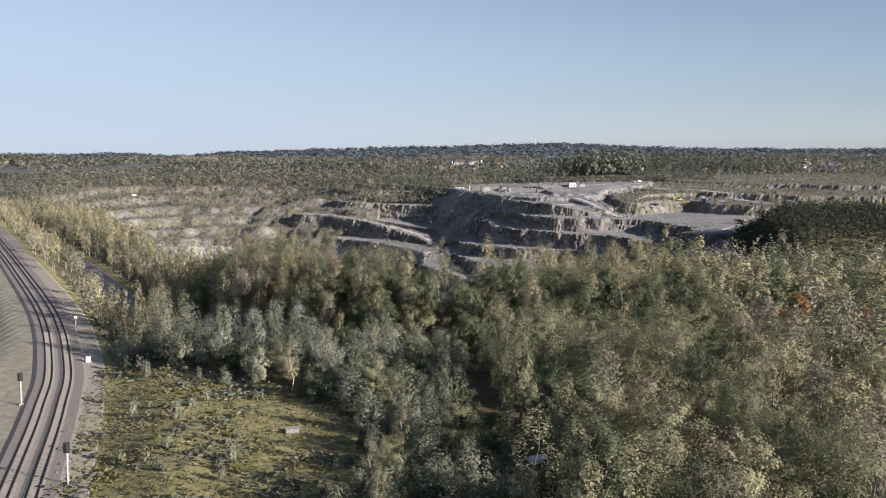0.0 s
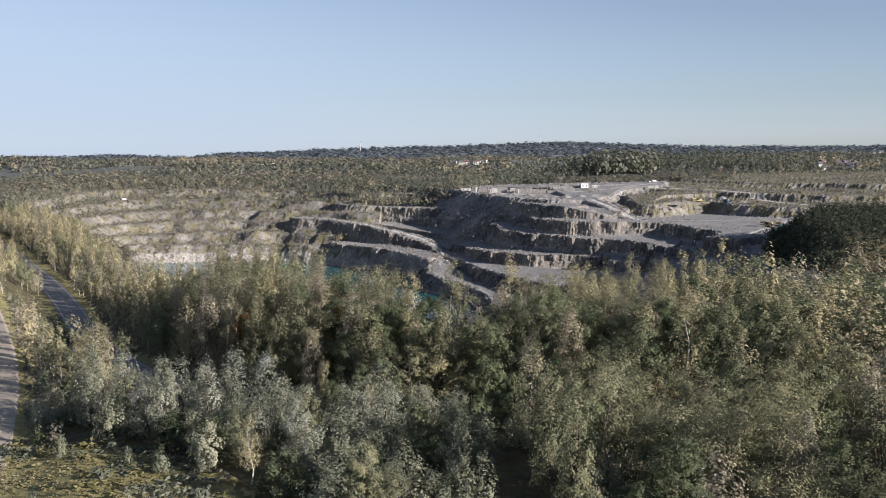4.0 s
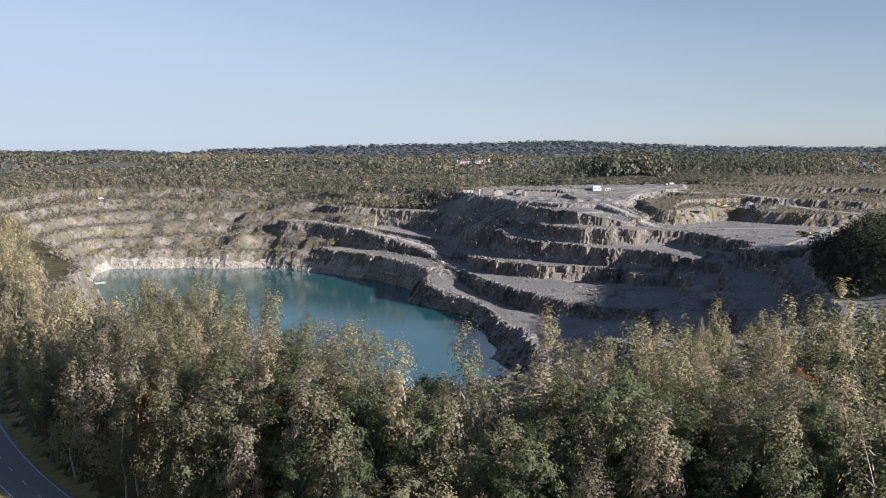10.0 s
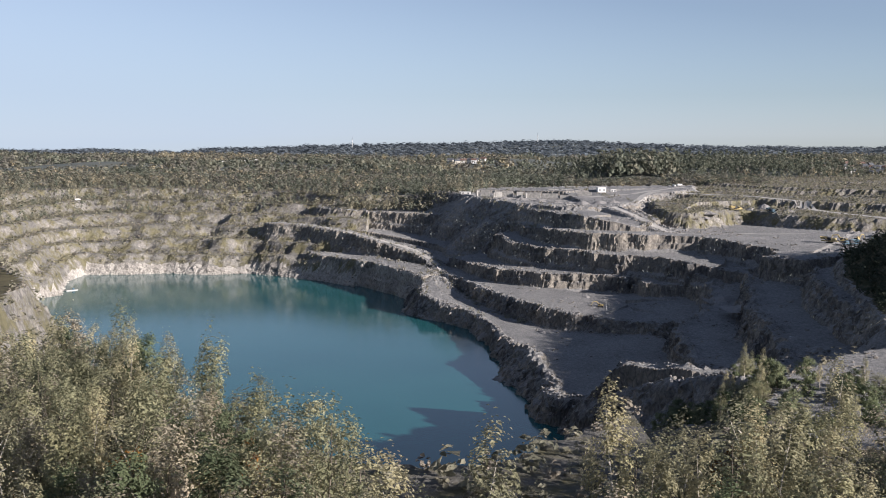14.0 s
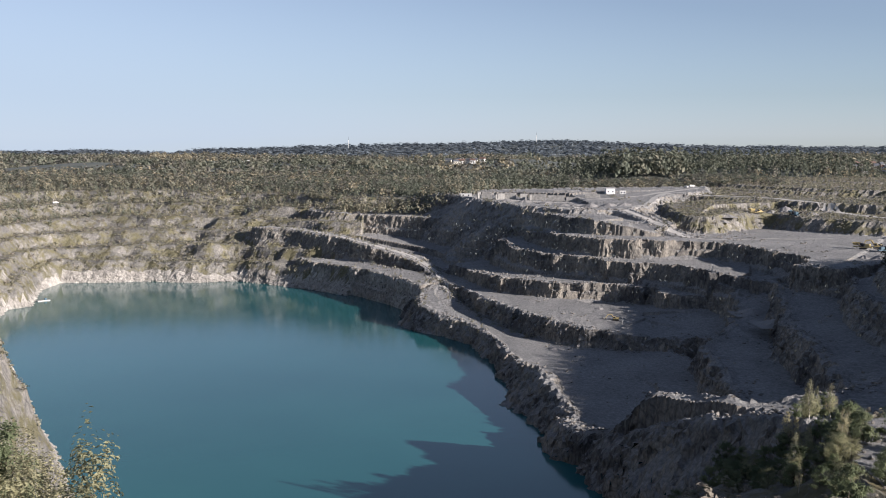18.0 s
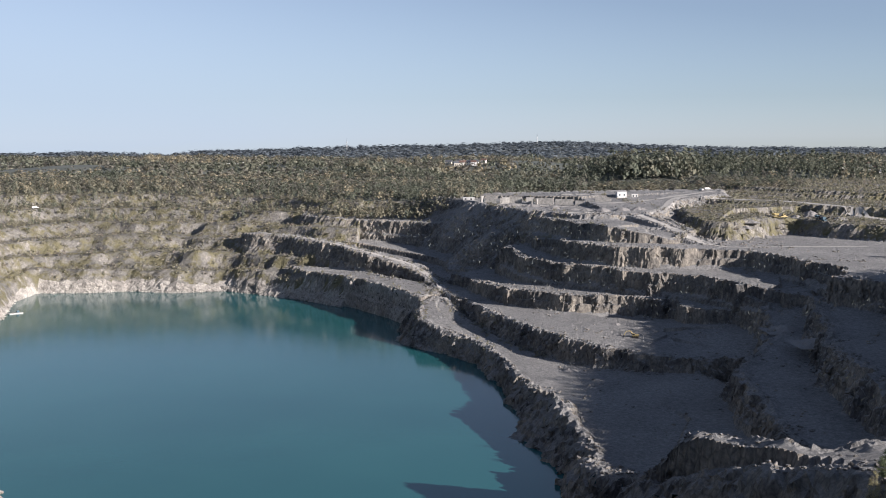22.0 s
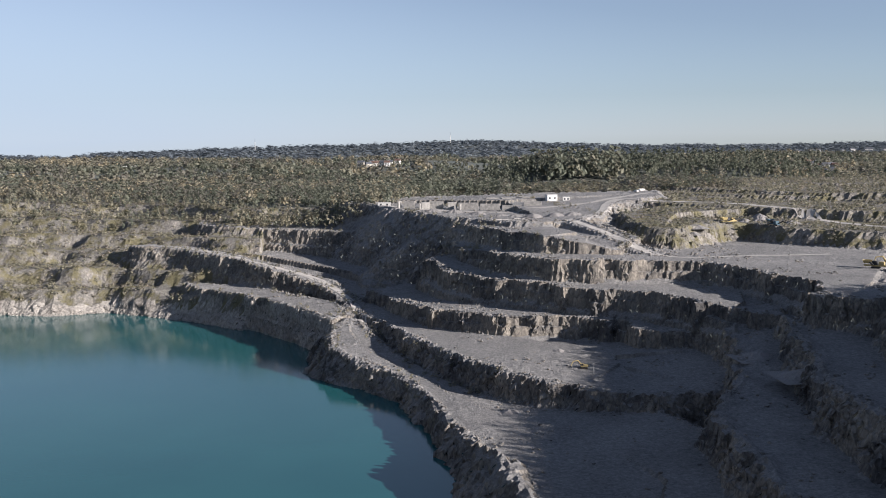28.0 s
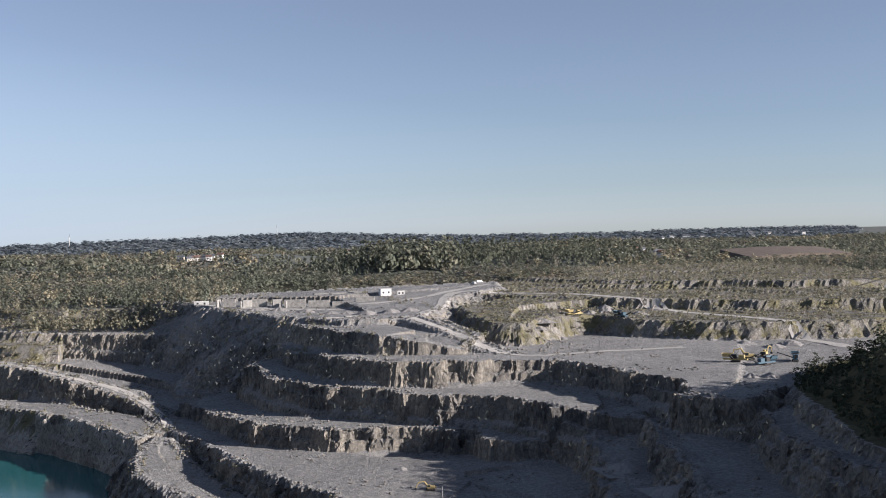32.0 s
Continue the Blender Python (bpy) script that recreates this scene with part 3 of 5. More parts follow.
def broken(f, rough):
    """Steep cells cut finer and broken into blocks that stand out and back."""
    out_v, out_f, n = [], [], 0
    p = verts[f]
    w = 1.0 - loose[f].astype(float)
    along = np.maximum(np.abs(p[:, 1, 2] - p[:, 0, 2]), np.abs(p[:, 2, 2] - p[:, 3, 2]))
    across = np.maximum(np.abs(p[:, 3, 2] - p[:, 0, 2]), np.abs(p[:, 2, 2] - p[:, 1, 2]))
    wide = np.abs(p[:, 1, 0] - p[:, 0, 0]) > 2
    ca = np.where(along > 4.5, 5, np.where(along > 2.0, 3, np.where(wide, 2, 1)))
    cb = np.where(across > 4.5, 5, np.where(across > 2.0, 3, np.where(wide, 2, 1)))
    for na in (1, 2, 3, 5):
        for nb in (1, 2, 3, 5):
            m = (ca == na) & (cb == nb)
            if not m.any():
                continue
            q, qw = p[m], w[m]
            a, b = np.meshgrid(np.arange(na + 1) / na, np.arange(nb + 1) / nb)
            a, b = a.ravel(), b.ravel()
            k = np.stack([(1 - a) * (1 - b), a * (1 - b), a * b, (1 - a) * b])
            v = np.einsum("kc,qkd->qcd", k, q)
            u = np.einsum("kc,qk->qc", k, qw)
            g = np.arange((na + 1) * (nb + 1)).reshape(nb + 1, na + 1)
            cells = np.stack([g[:-1, :-1], g[:-1, 1:], g[1:, 1:], g[1:, :-1]], -1).reshape(-1, 4)
            out_v.append(np.concatenate([v, u[..., None]], 2).reshape(-1, 4))
            out_f.append((n + np.arange(len(q))[:, None, None] * v.shape[1] + cells[None]).reshape(-1, 4))
            n += v.shape[0] * v.shape[1]
    v, fc = np.vstack(out_v), np.vstack(out_f)
    x, y, z, u = v.T
    tilt = z + 0.25 * x + 0.15 * y
    for ax, seed in ((0, 301), (1, 311), (2, 321)):
        d = 1.5 * (noise3(x + 0.3 * y, y, tilt, 3.1, seed, True) - 0.5) + 0.9 * (noise3(x, y + 0.4 * x, tilt, 1.5, seed + 1, True) - 0.5) + 1.6 * (noise3(x, y, z, 5.0, seed + 2) - 0.5)
        v[:, ax] += rough * u * d * (0.6 if ax == 2 else 1.0)
    return v[:, :3], fc


def terrain(name, code, mat, label, category, rough=0.0):
    f = quads[piece == code]
    if rough:
        loose[:] = False
        loose[quads[piece != code].ravel()] = True
        v, fc = broken(f, rough)
        me = mesh_from(name, v, fc, False)
    else:
        used, inv = np.unique(f, return_inverse=True)
        me = mesh_from(name, verts[used], inv.reshape(-1, 4), code in (0, 5))
    me.materials.append(mat)
    return tagged(new(name, me), label, category, "", "structure")


terrain("ground", 0, SOIL, "brown forest floor under autumn trees", "ground")
terrain("quarry_floor", 1, ROCK, "grey gravel benches and haul roads of the quarry", "quarry floor")
terrain("quarry_bank", 2, WALL_ROCK, "stepped overgrown rock bank with brown shrubs", "rock bank")
terrain("shore_cliff", 3, LIME, "pale lime-coated rock along the waterline", "cliff", 0.8)
terrain("quarry_face", 4, ROCK, "ragged dark grey and ochre blasted rock faces", "rock face", 1.0)
terrain("meadow", 6, MEADOW, "dry yellow-green meadow grass by the railway", "meadow")
terrain("embankment", 7, DRYGRASS, "short bleached grass on the bank behind the tracks", "grass bank")
terrain("far_hills", 5, HAZED_WOOD, "wooded hills and ridge up to the horizon, haze tint in the colour", "hills")

lake = bmesh.new()
bmesh.ops.create_grid(lake, x_segments=4, y_segments=4, size=1, matrix=Matrix.Translation((-120, 390, 0)) @ Matrix.Diagonal((230, 390, 1, 1)))
tagged(part("water", lake, WATER), "still turquoise quarry lake", "lake", "", "structure")

# ---- trees ----
def cards(rs, centres, normals, size, wide=1.0, unrest=0.26):
    """Small bent leaf sprays: one quad each, facing roughly along the normals."""
    n = len(centres)
    nrm = normals + rs.normal(0, unrest, (n, 3))
    nrm /= np.linalg.norm(nrm, axis=1)[:, None] + 1e-9
    a = np.cross(nrm, rs.normal(0, 1, (n, 3)))
    a /= np.linalg.norm(a, axis=1)[:, None] + 1e-9
    b = np.cross(nrm, a)
    s = (size * rs.uniform(0.6, 1.3, n))[:, None]
    a, b = a * s, b * s * rs.uniform(0.38, 0.65, n)[:, None] * wide
    dip = nrm * s * 0.35
    v = np.stack([centres - a - dip, centres - b * 0.8, centres + a - dip, centres + b], 1).reshape(-1, 3)
    return v, np.arange(4 * n).reshape(-1, 4)


def crown(rs, height, width, foot, count, size, shape="round", lobes=14, wide=1.0):
    """Leaf sprays of one crown: lumps of foliage round a trunk, open between the lumps."""
    s = rs.uniform(0, 1, lobes) ** (0.8 if shape == "round" else 1.0)
    if shape == "round":
        prof = np.sqrt(np.clip(1 - (2 * s - 0.85) ** 2 / 1.35, 0.05, 1))
    elif shape == "slim":
        prof = np.sqrt(np.clip(1 - (2 * s - 0.7) ** 2 / 1.75, 0.04, 1))
    else:
        prof = np.sqrt(np.clip(1 - s ** 2, 0.08, 1))
    ang = rs.uniform(0, 2 * np.pi, lobes)
    rad = 0.5 * width * prof * rs.uniform(0.25, 0.85, lobes)
    c = np.stack([rad * np.cos(ang), rad * np.sin(ang), foot + (height - foot) * (0.06 + 0.84 * s)], 1)
    lr = width * rs.uniform(0.13, 0.27, lobes) * (0.55 + 0.6 * prof)
    pick = rs.choice(lobes, count, p=lr ** 2 / (lr ** 2).sum())
    d = rs.normal(0, 1, (count, 3))
    d /= np.linalg.norm(d, axis=1)[:, None]
    d[:, 2] = np.where(d[:, 2] < -0.3, -d[:, 2] * 0.6, d[:, 2])
    pos = c[pick] + d * lr[pick][:, None] * rs.uniform(0.35, 1.22, count)[:, None] * np.array([1, 1, 0.85 if shape == "round" else 1.25])
    return cards(rs, pos, d, size, wide)


def girth(s, shape):
    """Half width of a crown over its height, 0 at the foot and 1 at the tip."""
    if shape == "round":
        return np.sqrt(np.clip(1 - (2 * s - 0.85) ** 2 / 1.4, 0.03, 1))
    if shape == "slim":
        return np.sqrt(np.clip(1 - (2 * s - 0.7) ** 2 / 1.75, 0.03, 1)) * (1 - 0.25 * s)
    return np.sqrt(np.clip(1 - s ** 2, 0.05, 1))


def full_crown(rs, height, width, foot, count, size, shape, limbs_n, wide=1.0, loose=0.5):
    """A crown as triangles: sprays in lumps round the ends of rising limbs, and looser ones inside."""
    span = height - foot
    slim = shape == "slim"
    s1 = rs.uniform(0.05, 1, limbs_n) ** (0.75 if shape == "round" else 0.9)
    s1[0] = 1.0
    ang = rs.uniform(0, 2 * np.pi, limbs_n)
    out = 0.5 * width * girth(s1, shape) * rs.uniform(0.6, 1.1, limbs_n)
    tip = np.stack([out * np.cos(ang), out * np.sin(ang), foot + span * s1], 1)
    pick = rs.choice(limbs_n, count, p=(out + 0.5) / (out + 0.5).sum())
    d = rs.normal(0, 1, (count, 3))
    d /= np.linalg.norm(d, axis=1)[:, None]
    d[:, 2] = np.where(d[:, 2] < -0.3, -d[:, 2], d[:, 2])
    lump = width * rs.uniform(0.1, 0.19, limbs_n)
    pos = tip[pick] * np.array([0.9, 0.9, 1.0]) + d * (lump[pick] * rs.uniform(0.35, 1.15, count))[:, None] * np.array([0.85, 0.85, 1.6] if slim else [1, 1, 0.85])
    # twigs between trunk and limb ends
    inner = rs.uniform(0, 1, count) < 0.3
    t = rs.uniform(0.35, 1.0, count)[:, None]
    root = tip[pick] * np.array([0, 0, 1.0]) - np.array([0, 0, 1.0]) * (out[pick] * (1.3 if slim else 0.7))[:, None]
    root[:, 2] = np.maximum(root[:, 2], foot * 0.8)
    pos = np.where(inner[:, None], root + (tip[pick] - root) * t + d * 0.07 * width, pos)
    axis_out = pos - np.array([0, 0, foot + 0.4 * span])
    axis_out[:, 2] *= width / span
    axis_out /= np.linalg.norm(axis_out, axis=1)[:, None] + 1e-6
    nrm = loose * d + axis_out + np.array([0, 0, 0.15])
    cv, cf = cards(rs, pos, nrm, size * np.where(inner, 1.35, 1.0), wide, 0.1 + 0.25 * loose)
    return cv, np.vstack([cf[:, :3], cf[:, [0, 2, 3]]])


def limbs(rs, height, foot, radius, count, reach, sides=6):
    """A tapered trunk with rising limbs, as quads."""
    vs, fs, n = [], [], 0

    def rod(p0, p1, r0, r1, k):
        nonlocal n
        ax = (p1 - p0) / np.linalg.norm(p1 - p0)
        u = np.cross(ax, [0.3, 0.9, 0.2])
        u /= np.linalg.norm(u)
        w = np.cross(ax, u)
        t = np.arange(k) * 2 * np.pi / k
        ring = np.cos(t)[:, None] * u + np.sin(t)[:, None] * w
        vs.append(np.vstack([p0 + r0 * ring, p1 + r1 * ring]))
        i = np.arange(k)
        fs.append(np.stack([n + i, n + (i + 1) % k, n + k + (i + 1) % k, n + k + i], 1))
        n += 2 * k
    p, r = np.array([0.0, 0.0, -0.8]), radius * 1.25
    for j in range(4):
        q = np.array([rs.normal(0, 0.03 * height), rs.normal(0, 0.03 * height), height * 0.92 * (j + 1) / 4]) * np.array([1, 1, 1])
        rod(p, q, r, radius * (1 - 0.24 * (j + 1)), sides)
        p, r = q, radius * (1 - 0.24 * (j + 1))
    for j in range(count):
        z = foot + (height * 0.85 - foot) * (j + 0.5) / count
        a = rs.uniform(0, 2 * np.pi)
        out = reach * rs.uniform(0.5, 1.0) * (1.1 - z / height)
        rod(np.array([0, 0, z]), np.array([out * np.cos(a), out * np.sin(a), z + out * rs.uniform(0.5, 1.2)]), radius * 0.34, radius * 0.07, 4)
    return np.vstack(vs), np.vstack(fs)


# name, height, width, foot of the crown, sprays, spray size, shape, lumps, leaves, bark, label
SPECIES = [
    ("oak_tree", 17.0, 11.5, 1.6, 1350, 0.32, "round", 24, OLIVE, BARK, "broad oak with olive brown autumn leaves on the forest floor"),
    ("maple_tree", 18.0, 8.6, 1.6, 1050, 0.33, "round", 20, GREEN, BARK, "dense maple still in dark green leaf in the wood"),
    ("birch_tree", 21.0, 5.4, 5.0, 640, 0.30, "slim", 24, GOLD, BIRCHBARK, "slim birch with pale trunk and thin golden leaves"),
    ("hornbeam_tree", 18.5, 6.8, 1.8, 720, 0.34, "slim", 22, BROWN, BARK, "brown-leaved hornbeam with bare upper twigs"),
    ("ash_tree", 20.0, 6.2, 2.2, 720, 0.34, "slim", 24, OLIVE, BARK, "tall olive ash with a grey trunk among others"),
    ("poplar_tree", 12.0, 5.2, 0.6, 560, 0.30, "slim", 22, SILVER, BARK, "white poplar with silver leaves glinting in the sun"),
    ("cherry_tree", 14.0, 6.5, 2.5, 520, 0.36, "round", 15, RUST, BARK, "small cherry in rusty orange leaf"),
    ("hazel_bush", 6.0, 5.6, 0.2, 420, 0.36, "bush", 14, GREEN, BARK, "low green hazel bush with many stems"),
    ("sallow_bush", 6.5, 5.0, 0.1, 420, 0.32, "slim", 16, SALLOW, BARK, "grey-green sallow bush with upright twigs"),
]
KINDS = {}
for si, (nm, hh, ww, ff, cnt, sz, shp, lob, leaf, bark, lab) in enumerate(SPECIES):
    made = []
    for variant in range(5):
        rs = np.random.RandomState(900 + 10 * si + variant)
        k = 1 + 0.12 * (variant % 3 - 1)
        more, less = (4.2, 0.63) if variant < 3 else (2.0, 0.88)
        cv, cf = full_crown(rs, hh, ww * k * (1.25 if shp == 'slim' else 1.08), ff, int(cnt * more * (0.6 if variant == 2 and shp == 'slim' else 1.0)), sz * less, shp, lob * 3 if shp == 'slim' else int(lob * 1.8))
        tv, tf = limbs(rs, hh, ff, 0.011 * hh + 0.03, 9 if shp != "bush" else 5, ww * 0.5)
        cm, tm = mesh_from("crown", cv, cf, True), mesh_from("trunk", tv, tf, True)
        cm.materials.append(leaf)
        tm.materials.append(bark)
        made.append((cm, tm))
    KINDS[nm] = (made, lab)


def plant(nm, x, y, z, turn, scale, tall, variant):
    """One tree: an empty at its foot, with trunk and crown."""
    made, lab = KINDS[nm]
    root = new(nm)
    root.matrix_basis = pose(x, y, z, 0, 0, turn) @ Matrix.Diagonal((scale, scale, scale * tall, 1))
    for piece_name, me in zip(("crown", "trunk"), made[variant]):
        new(piece_name, me).parent = root
    return tagged(root, lab, "bush" if "bush" in nm else "tree", nm.replace("_", " ") + "s of the near wood")




def jitter_grid(rs, x0, x1, y0, y1, step):
    xs, ys = np.meshgrid(np.arange(x0, x1, step), np.arange(y0, y1, step))
    x = xs.ravel() + rs.uniform(-0.45, 0.45, xs.size) * step
    y = ys.ravel() + rs.uniform(-0.45, 0.45, xs.size) * step
    return x, y


def wooded(x, y):
    """Where the near wood grows: off the railway, the road, the meadow and the pit."""
    h, kind = land(x, y)
    rail, _ = nearest(RAIL_FINE, x, y, closed=False)
    road, _ = nearest(ROAD_FINE, x, y, closed=False)
    mead, _ = nearest(MEADOW_EDGE, x, y)
    ok = (kind == 0) & (rail > 11.5) & (road > 6.5) & (mead > 1.0)
    ok &= ~((x < np.interp(y, [p[1] for p in RAIL_FINE], [p[0] for p in RAIL_FINE])) & (rail < 70) & (y < -40))
    rail_x = np.interp(y, [p[1] for p in RAIL_FINE], [p[0] for p in RAIL_FINE])
    ok &= ~((x > rail_x) & (rail < 20) & (y < -118))
    road_x = np.interp(y, [p[1] for p in ROAD_FINE], [p[0] for p in ROAD_FINE])
    ok &= ~((x < road_x) & (road < 21) & (y > -140) & (y < 60))
    road_y = np.interp(x, [p[0] for p in ROAD_FINE[::-1]], [p[1] for p in ROAD_FINE[::-1]])
    ok &= ~((y < road_y) & (y > road_y - np.where(x < -22, 44, 22)) & (x > -66) & (x < 30))
    ok &= y < np.interp(x, [-420, -300, -210, -122, -90, -45, -24, -12, 0, 5, 13, 22, 59, 84, 150, 190, 260, 500], [600, 450, 290, 78, 24, -36, -62, -84, -108, -118, -115, -88, -66, -48, -32, 30, 150, 400])
    ok &= ~((x > 86) & (y > 25) & (y < 190) & (x < 190)) & ~(np.hypot(x - 17, y + 258) < 9)
    return ok, h


rs = np.random.RandomState(4)
tx, ty = jitter_grid(rs, -400, 420, -330, 420, 5.7)
keep = np.abs(tx) < 0.44 * (ty + 430) + 25
tx, ty = tx[keep], ty[keep]
ok, th = wooded(tx, ty)
tx, ty, th = tx[ok], ty[ok], th[ok]
thin = (tx > 8) & (ty < -140) & (rs.uniform(0, 1, len(tx)) < 0.52)
tx, ty, th = tx[~thin], ty[~thin], th[~thin]
near_d = np.maximum(118, np.maximum(np.abs(tx) / 0.40, (ty + 60) / 0.9))
mix = fbm(tx, ty, 45, 91, 2)
dice = rs.uniform(0, 1, len(tx))
sizes = rs.uniform(0.84, 1.14, len(tx))
POPLARS = [(-68, -160), (-54, -171), (-40, -178), (-28, -184), (-14, -191), (-2, -198), (-80, -146)]


def species_at(i):
    x, y, d, m = tx[i], ty[i], dice[i], mix[i]
    if x > 84 and y > -110:
        return "maple_tree" if d < 0.62 else "hornbeam_tree" if d < 0.85 else "oak_tree"
    if y < -140 and x < 14 and min(math.hypot(x - a, y - b) for a, b in POPLARS) < 9.5:
        return "poplar_tree" if d < 0.42 else "sallow_bush" if d < 0.85 else "hazel_bush"
    if y < -168 and x < 14:
        return "sallow_bush" if d < 0.62 else "hazel_bush" if d < 0.82 else "oak_tree" if d < 0.92 else "birch_tree"
    if y < -160 and x < 26:
        return "maple_tree" if d < 0.3 else "sallow_bush" if d < 0.6 else "ash_tree"
    if y < -165:
        return "oak_tree" if d < 0.7 else "maple_tree" if d < 0.78 else "hornbeam_tree" if d < 0.97 else "cherry_tree"
    if y < -105 and x > -25:
        return "maple_tree" if d < 0.34 else "oak_tree" if d < 0.5 else "hornbeam_tree" if d < 0.6 else "ash_tree" if d < 0.76 else "birch_tree" if d < 0.98 else "cherry_tree"
    if m > 0.44:
        return "birch_tree" if d < 0.6 else "ash_tree" if d < 0.8 else "hornbeam_tree"
    return "ash_tree" if d < 0.36 else "birch_tree" if d < 0.58 else "hornbeam_tree" if d < 0.8 else "oak_tree" if d < 0.89 else "maple_tree" if d < 0.975 else "cherry_tree"


def low_tree(rs, nm, count, size):
    sp = [s for s in SPECIES if s[0] == nm][0]
    return full_crown(rs, sp[1], sp[2] * 1.25, sp[3], count, size, sp[6], 36 if sp[6] == "slim" else 24, 1.2)


class Heap:
    """Many far crowns joined into one mesh."""

    def __init__(self):
        self.v, self.f, self.n = [], [], 0

    def add(self, v, f, x, y, z, turn, scale, tall):
        c, s = math.cos(turn), math.sin(turn)
        w = np.empty_like(v)
        w[:, 0] = (v[:, 0] * c - v[:, 1] * s) * scale + x
        w[:, 1] = (v[:, 0] * s + v[:, 1] * c) * scale + y
        w[:, 2] = v[:, 2] * scale * tall + z
        self.v.append(w)
        self.f.append(f + self.n)
        self.n += len(v)

    def done(self, name, mat, label, category):
        if self.n:
            me = mesh_from(name, np.vstack(self.v), np.vstack(self.f), True)
            me.materials.append(mat)
            tagged(new(name, me), label, category, "", "stuff")


LEAF_OF = {s[0]: s[8] for s in SPECIES}
mid, mid_trunks = {}, Heap()
protos = {nm: [low_tree(np.random.RandomState(50 + j), nm, 430, 0.44) for j in range(4)] for nm in KINDS}
stems = [limbs(np.random.RandomState(70 + j), 16, 4, 0.17, 5, 2.2, 5) for j in range(3)]
counts = {}
for i in np.argsort(near_d):
    nm = species_at(i)
    scale = sizes[i] * (1.0 if "bush" in nm or nm == "poplar_tree" else 0.48 if ty[i] < -150 and tx[i] < 16 else 0.86 if ty[i] < -165 else 1.0 - 0.45 * float(smooth(-55, -85, tx[i])))
    if near_d[i] < 190 and counts.get(nm, 0) < 190:
        counts[nm] = counts.get(nm, 0) + 1
        plant(nm, tx[i], ty[i], th[i] - 0.2, rs.uniform(0, 360), scale, rs.uniform(0.92, 1.12), rs.randint(3) if near_d[i] < 145 else 3 + rs.randint(2))
    elif near_d[i] < 260 or dice[(i * 7) % len(dice)] < 0.7:
        v, f = protos[nm][rs.randint(4)]
        mid.setdefault(nm, Heap()).add(v, f, tx[i], ty[i], th[i], rs.uniform(0, 6.28), scale * 1.05, rs.uniform(0.9, 1.12))
        v, f = stems[rs.randint(3)]
        mid_trunks.add(v, f, tx[i], ty[i], th[i], rs.uniform(0, 6.28), scale, 1.0)
for nm, heap in mid.items():
    heap.done("woodland", LEAF_OF[nm], "dense autumn wood beyond the nearest trees", "wood")
mid_trunks.done("tree_trunks", BIRCHBARK, "pale bare trunks standing in the wood", "trunks")

# low bushes in the clearings by the road and along the track
rs = np.random.RandomState(8)
ux, uy = jitter_grid(rs, -150, 34, -320, 10, 3.3)
uok, uh = wooded(ux, uy)
_, uk = land(ux, uy)
u_rail, _ = nearest(RAIL_FINE, ux, uy, closed=False)
u_road, _ = nearest(ROAD_FINE, ux, uy, closed=False)
u_mead, _ = nearest(MEADOW_EDGE, ux, uy)
u_side = np.interp(uy, [p[1] for p in RAIL_FINE], [p[0] for p in RAIL_FINE])
fill = ~uok & (uk == 0) & (u_rail > 13.5) & (u_road > 5.6) & (u_mead > 0.5) & (ux > u_side) & (np.hypot(ux - 20, uy + 246) > 9) & (np.abs(ux) < 0.44 * (uy + 430) + 25)
fill &= (rs.uniform(0, 1, len(ux)) < np.where(u_road < 9, 0.85, 0.62)) & (np.hypot(ux + 16.6, uy + 245) > 4)
low_bush = {"sallow_bush": Heap(), "hazel_bush": Heap(), "hornbeam_tree": Heap()}
bush_objects = 0
for i in np.flatnonzero(fill)[np.argsort(uy[fill])]:
    d = rs.uniform()
    nm = "sallow_bush" if d < 0.5 else "hazel_bush" if d < 0.72 else "hornbeam_tree"
    size = rs.uniform(0.3, 0.75) * (0.7 if ux[i] < -30 and u_road[i] < 30 else 1.0)
    if nm != "hornbeam_tree" and bush_objects < 260:
        bush_objects += 1
        plant(nm, ux[i], uy[i], uh[i] - 0.15, rs.uniform(0, 360), size, rs.uniform(0.8, 1.25), 3 + rs.randint(2))
    else:
        v, f = protos[nm][rs.randint(4)]
        low_bush[nm].add(v, f, ux[i], uy[i], uh[i] - 0.2, rs.uniform(0, 6.28), size * (0.45 if nm == "hornbeam_tree" else 1.0), rs.uniform(0.7, 1.0))
for nm, thicket in low_bush.items():
    thicket.done("thicket", LEAF_OF[nm], "low brown and grey-green thicket beside the road", "thicket")

# woods behind the quarry
rs = np.random.RandomState(14)
back = {k: Heap() for k in ("GREEN", "OLIVE", "GOLD", "BROWN")}
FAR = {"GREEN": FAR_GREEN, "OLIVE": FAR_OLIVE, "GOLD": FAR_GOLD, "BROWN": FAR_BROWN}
FORMS = ((12.0, 9.0, "round"), (13.5, 8.2, "round"), (11.0, 10.0, "round"), (16.0, 7.0, "slim"))
far_protos = {k: [full_crown(np.random.RandomState(200 + 7 * j + len(k)), h, w, 0.8, 78, 0.8, s, 16, 1.5, 0.3) for j, (h, w, s) in enumerate(FORMS)] for k in back}
dim_protos = {k: [full_crown(np.random.RandomState(250 + 7 * j + len(k)), h, w, 0.8, 44, 1.08, s, 12, 1.6, 0.3) for j, (h, w, s) in enumerate(FORMS)] for k in back}
bx, by = jitter_grid(rs, -660, 800, 560, 1420, 7.6)
bh, bk = land(bx, by)
brim, _ = nearest(RIM, bx, by)
dark = fbm(bx, by, 130, 17, 2)
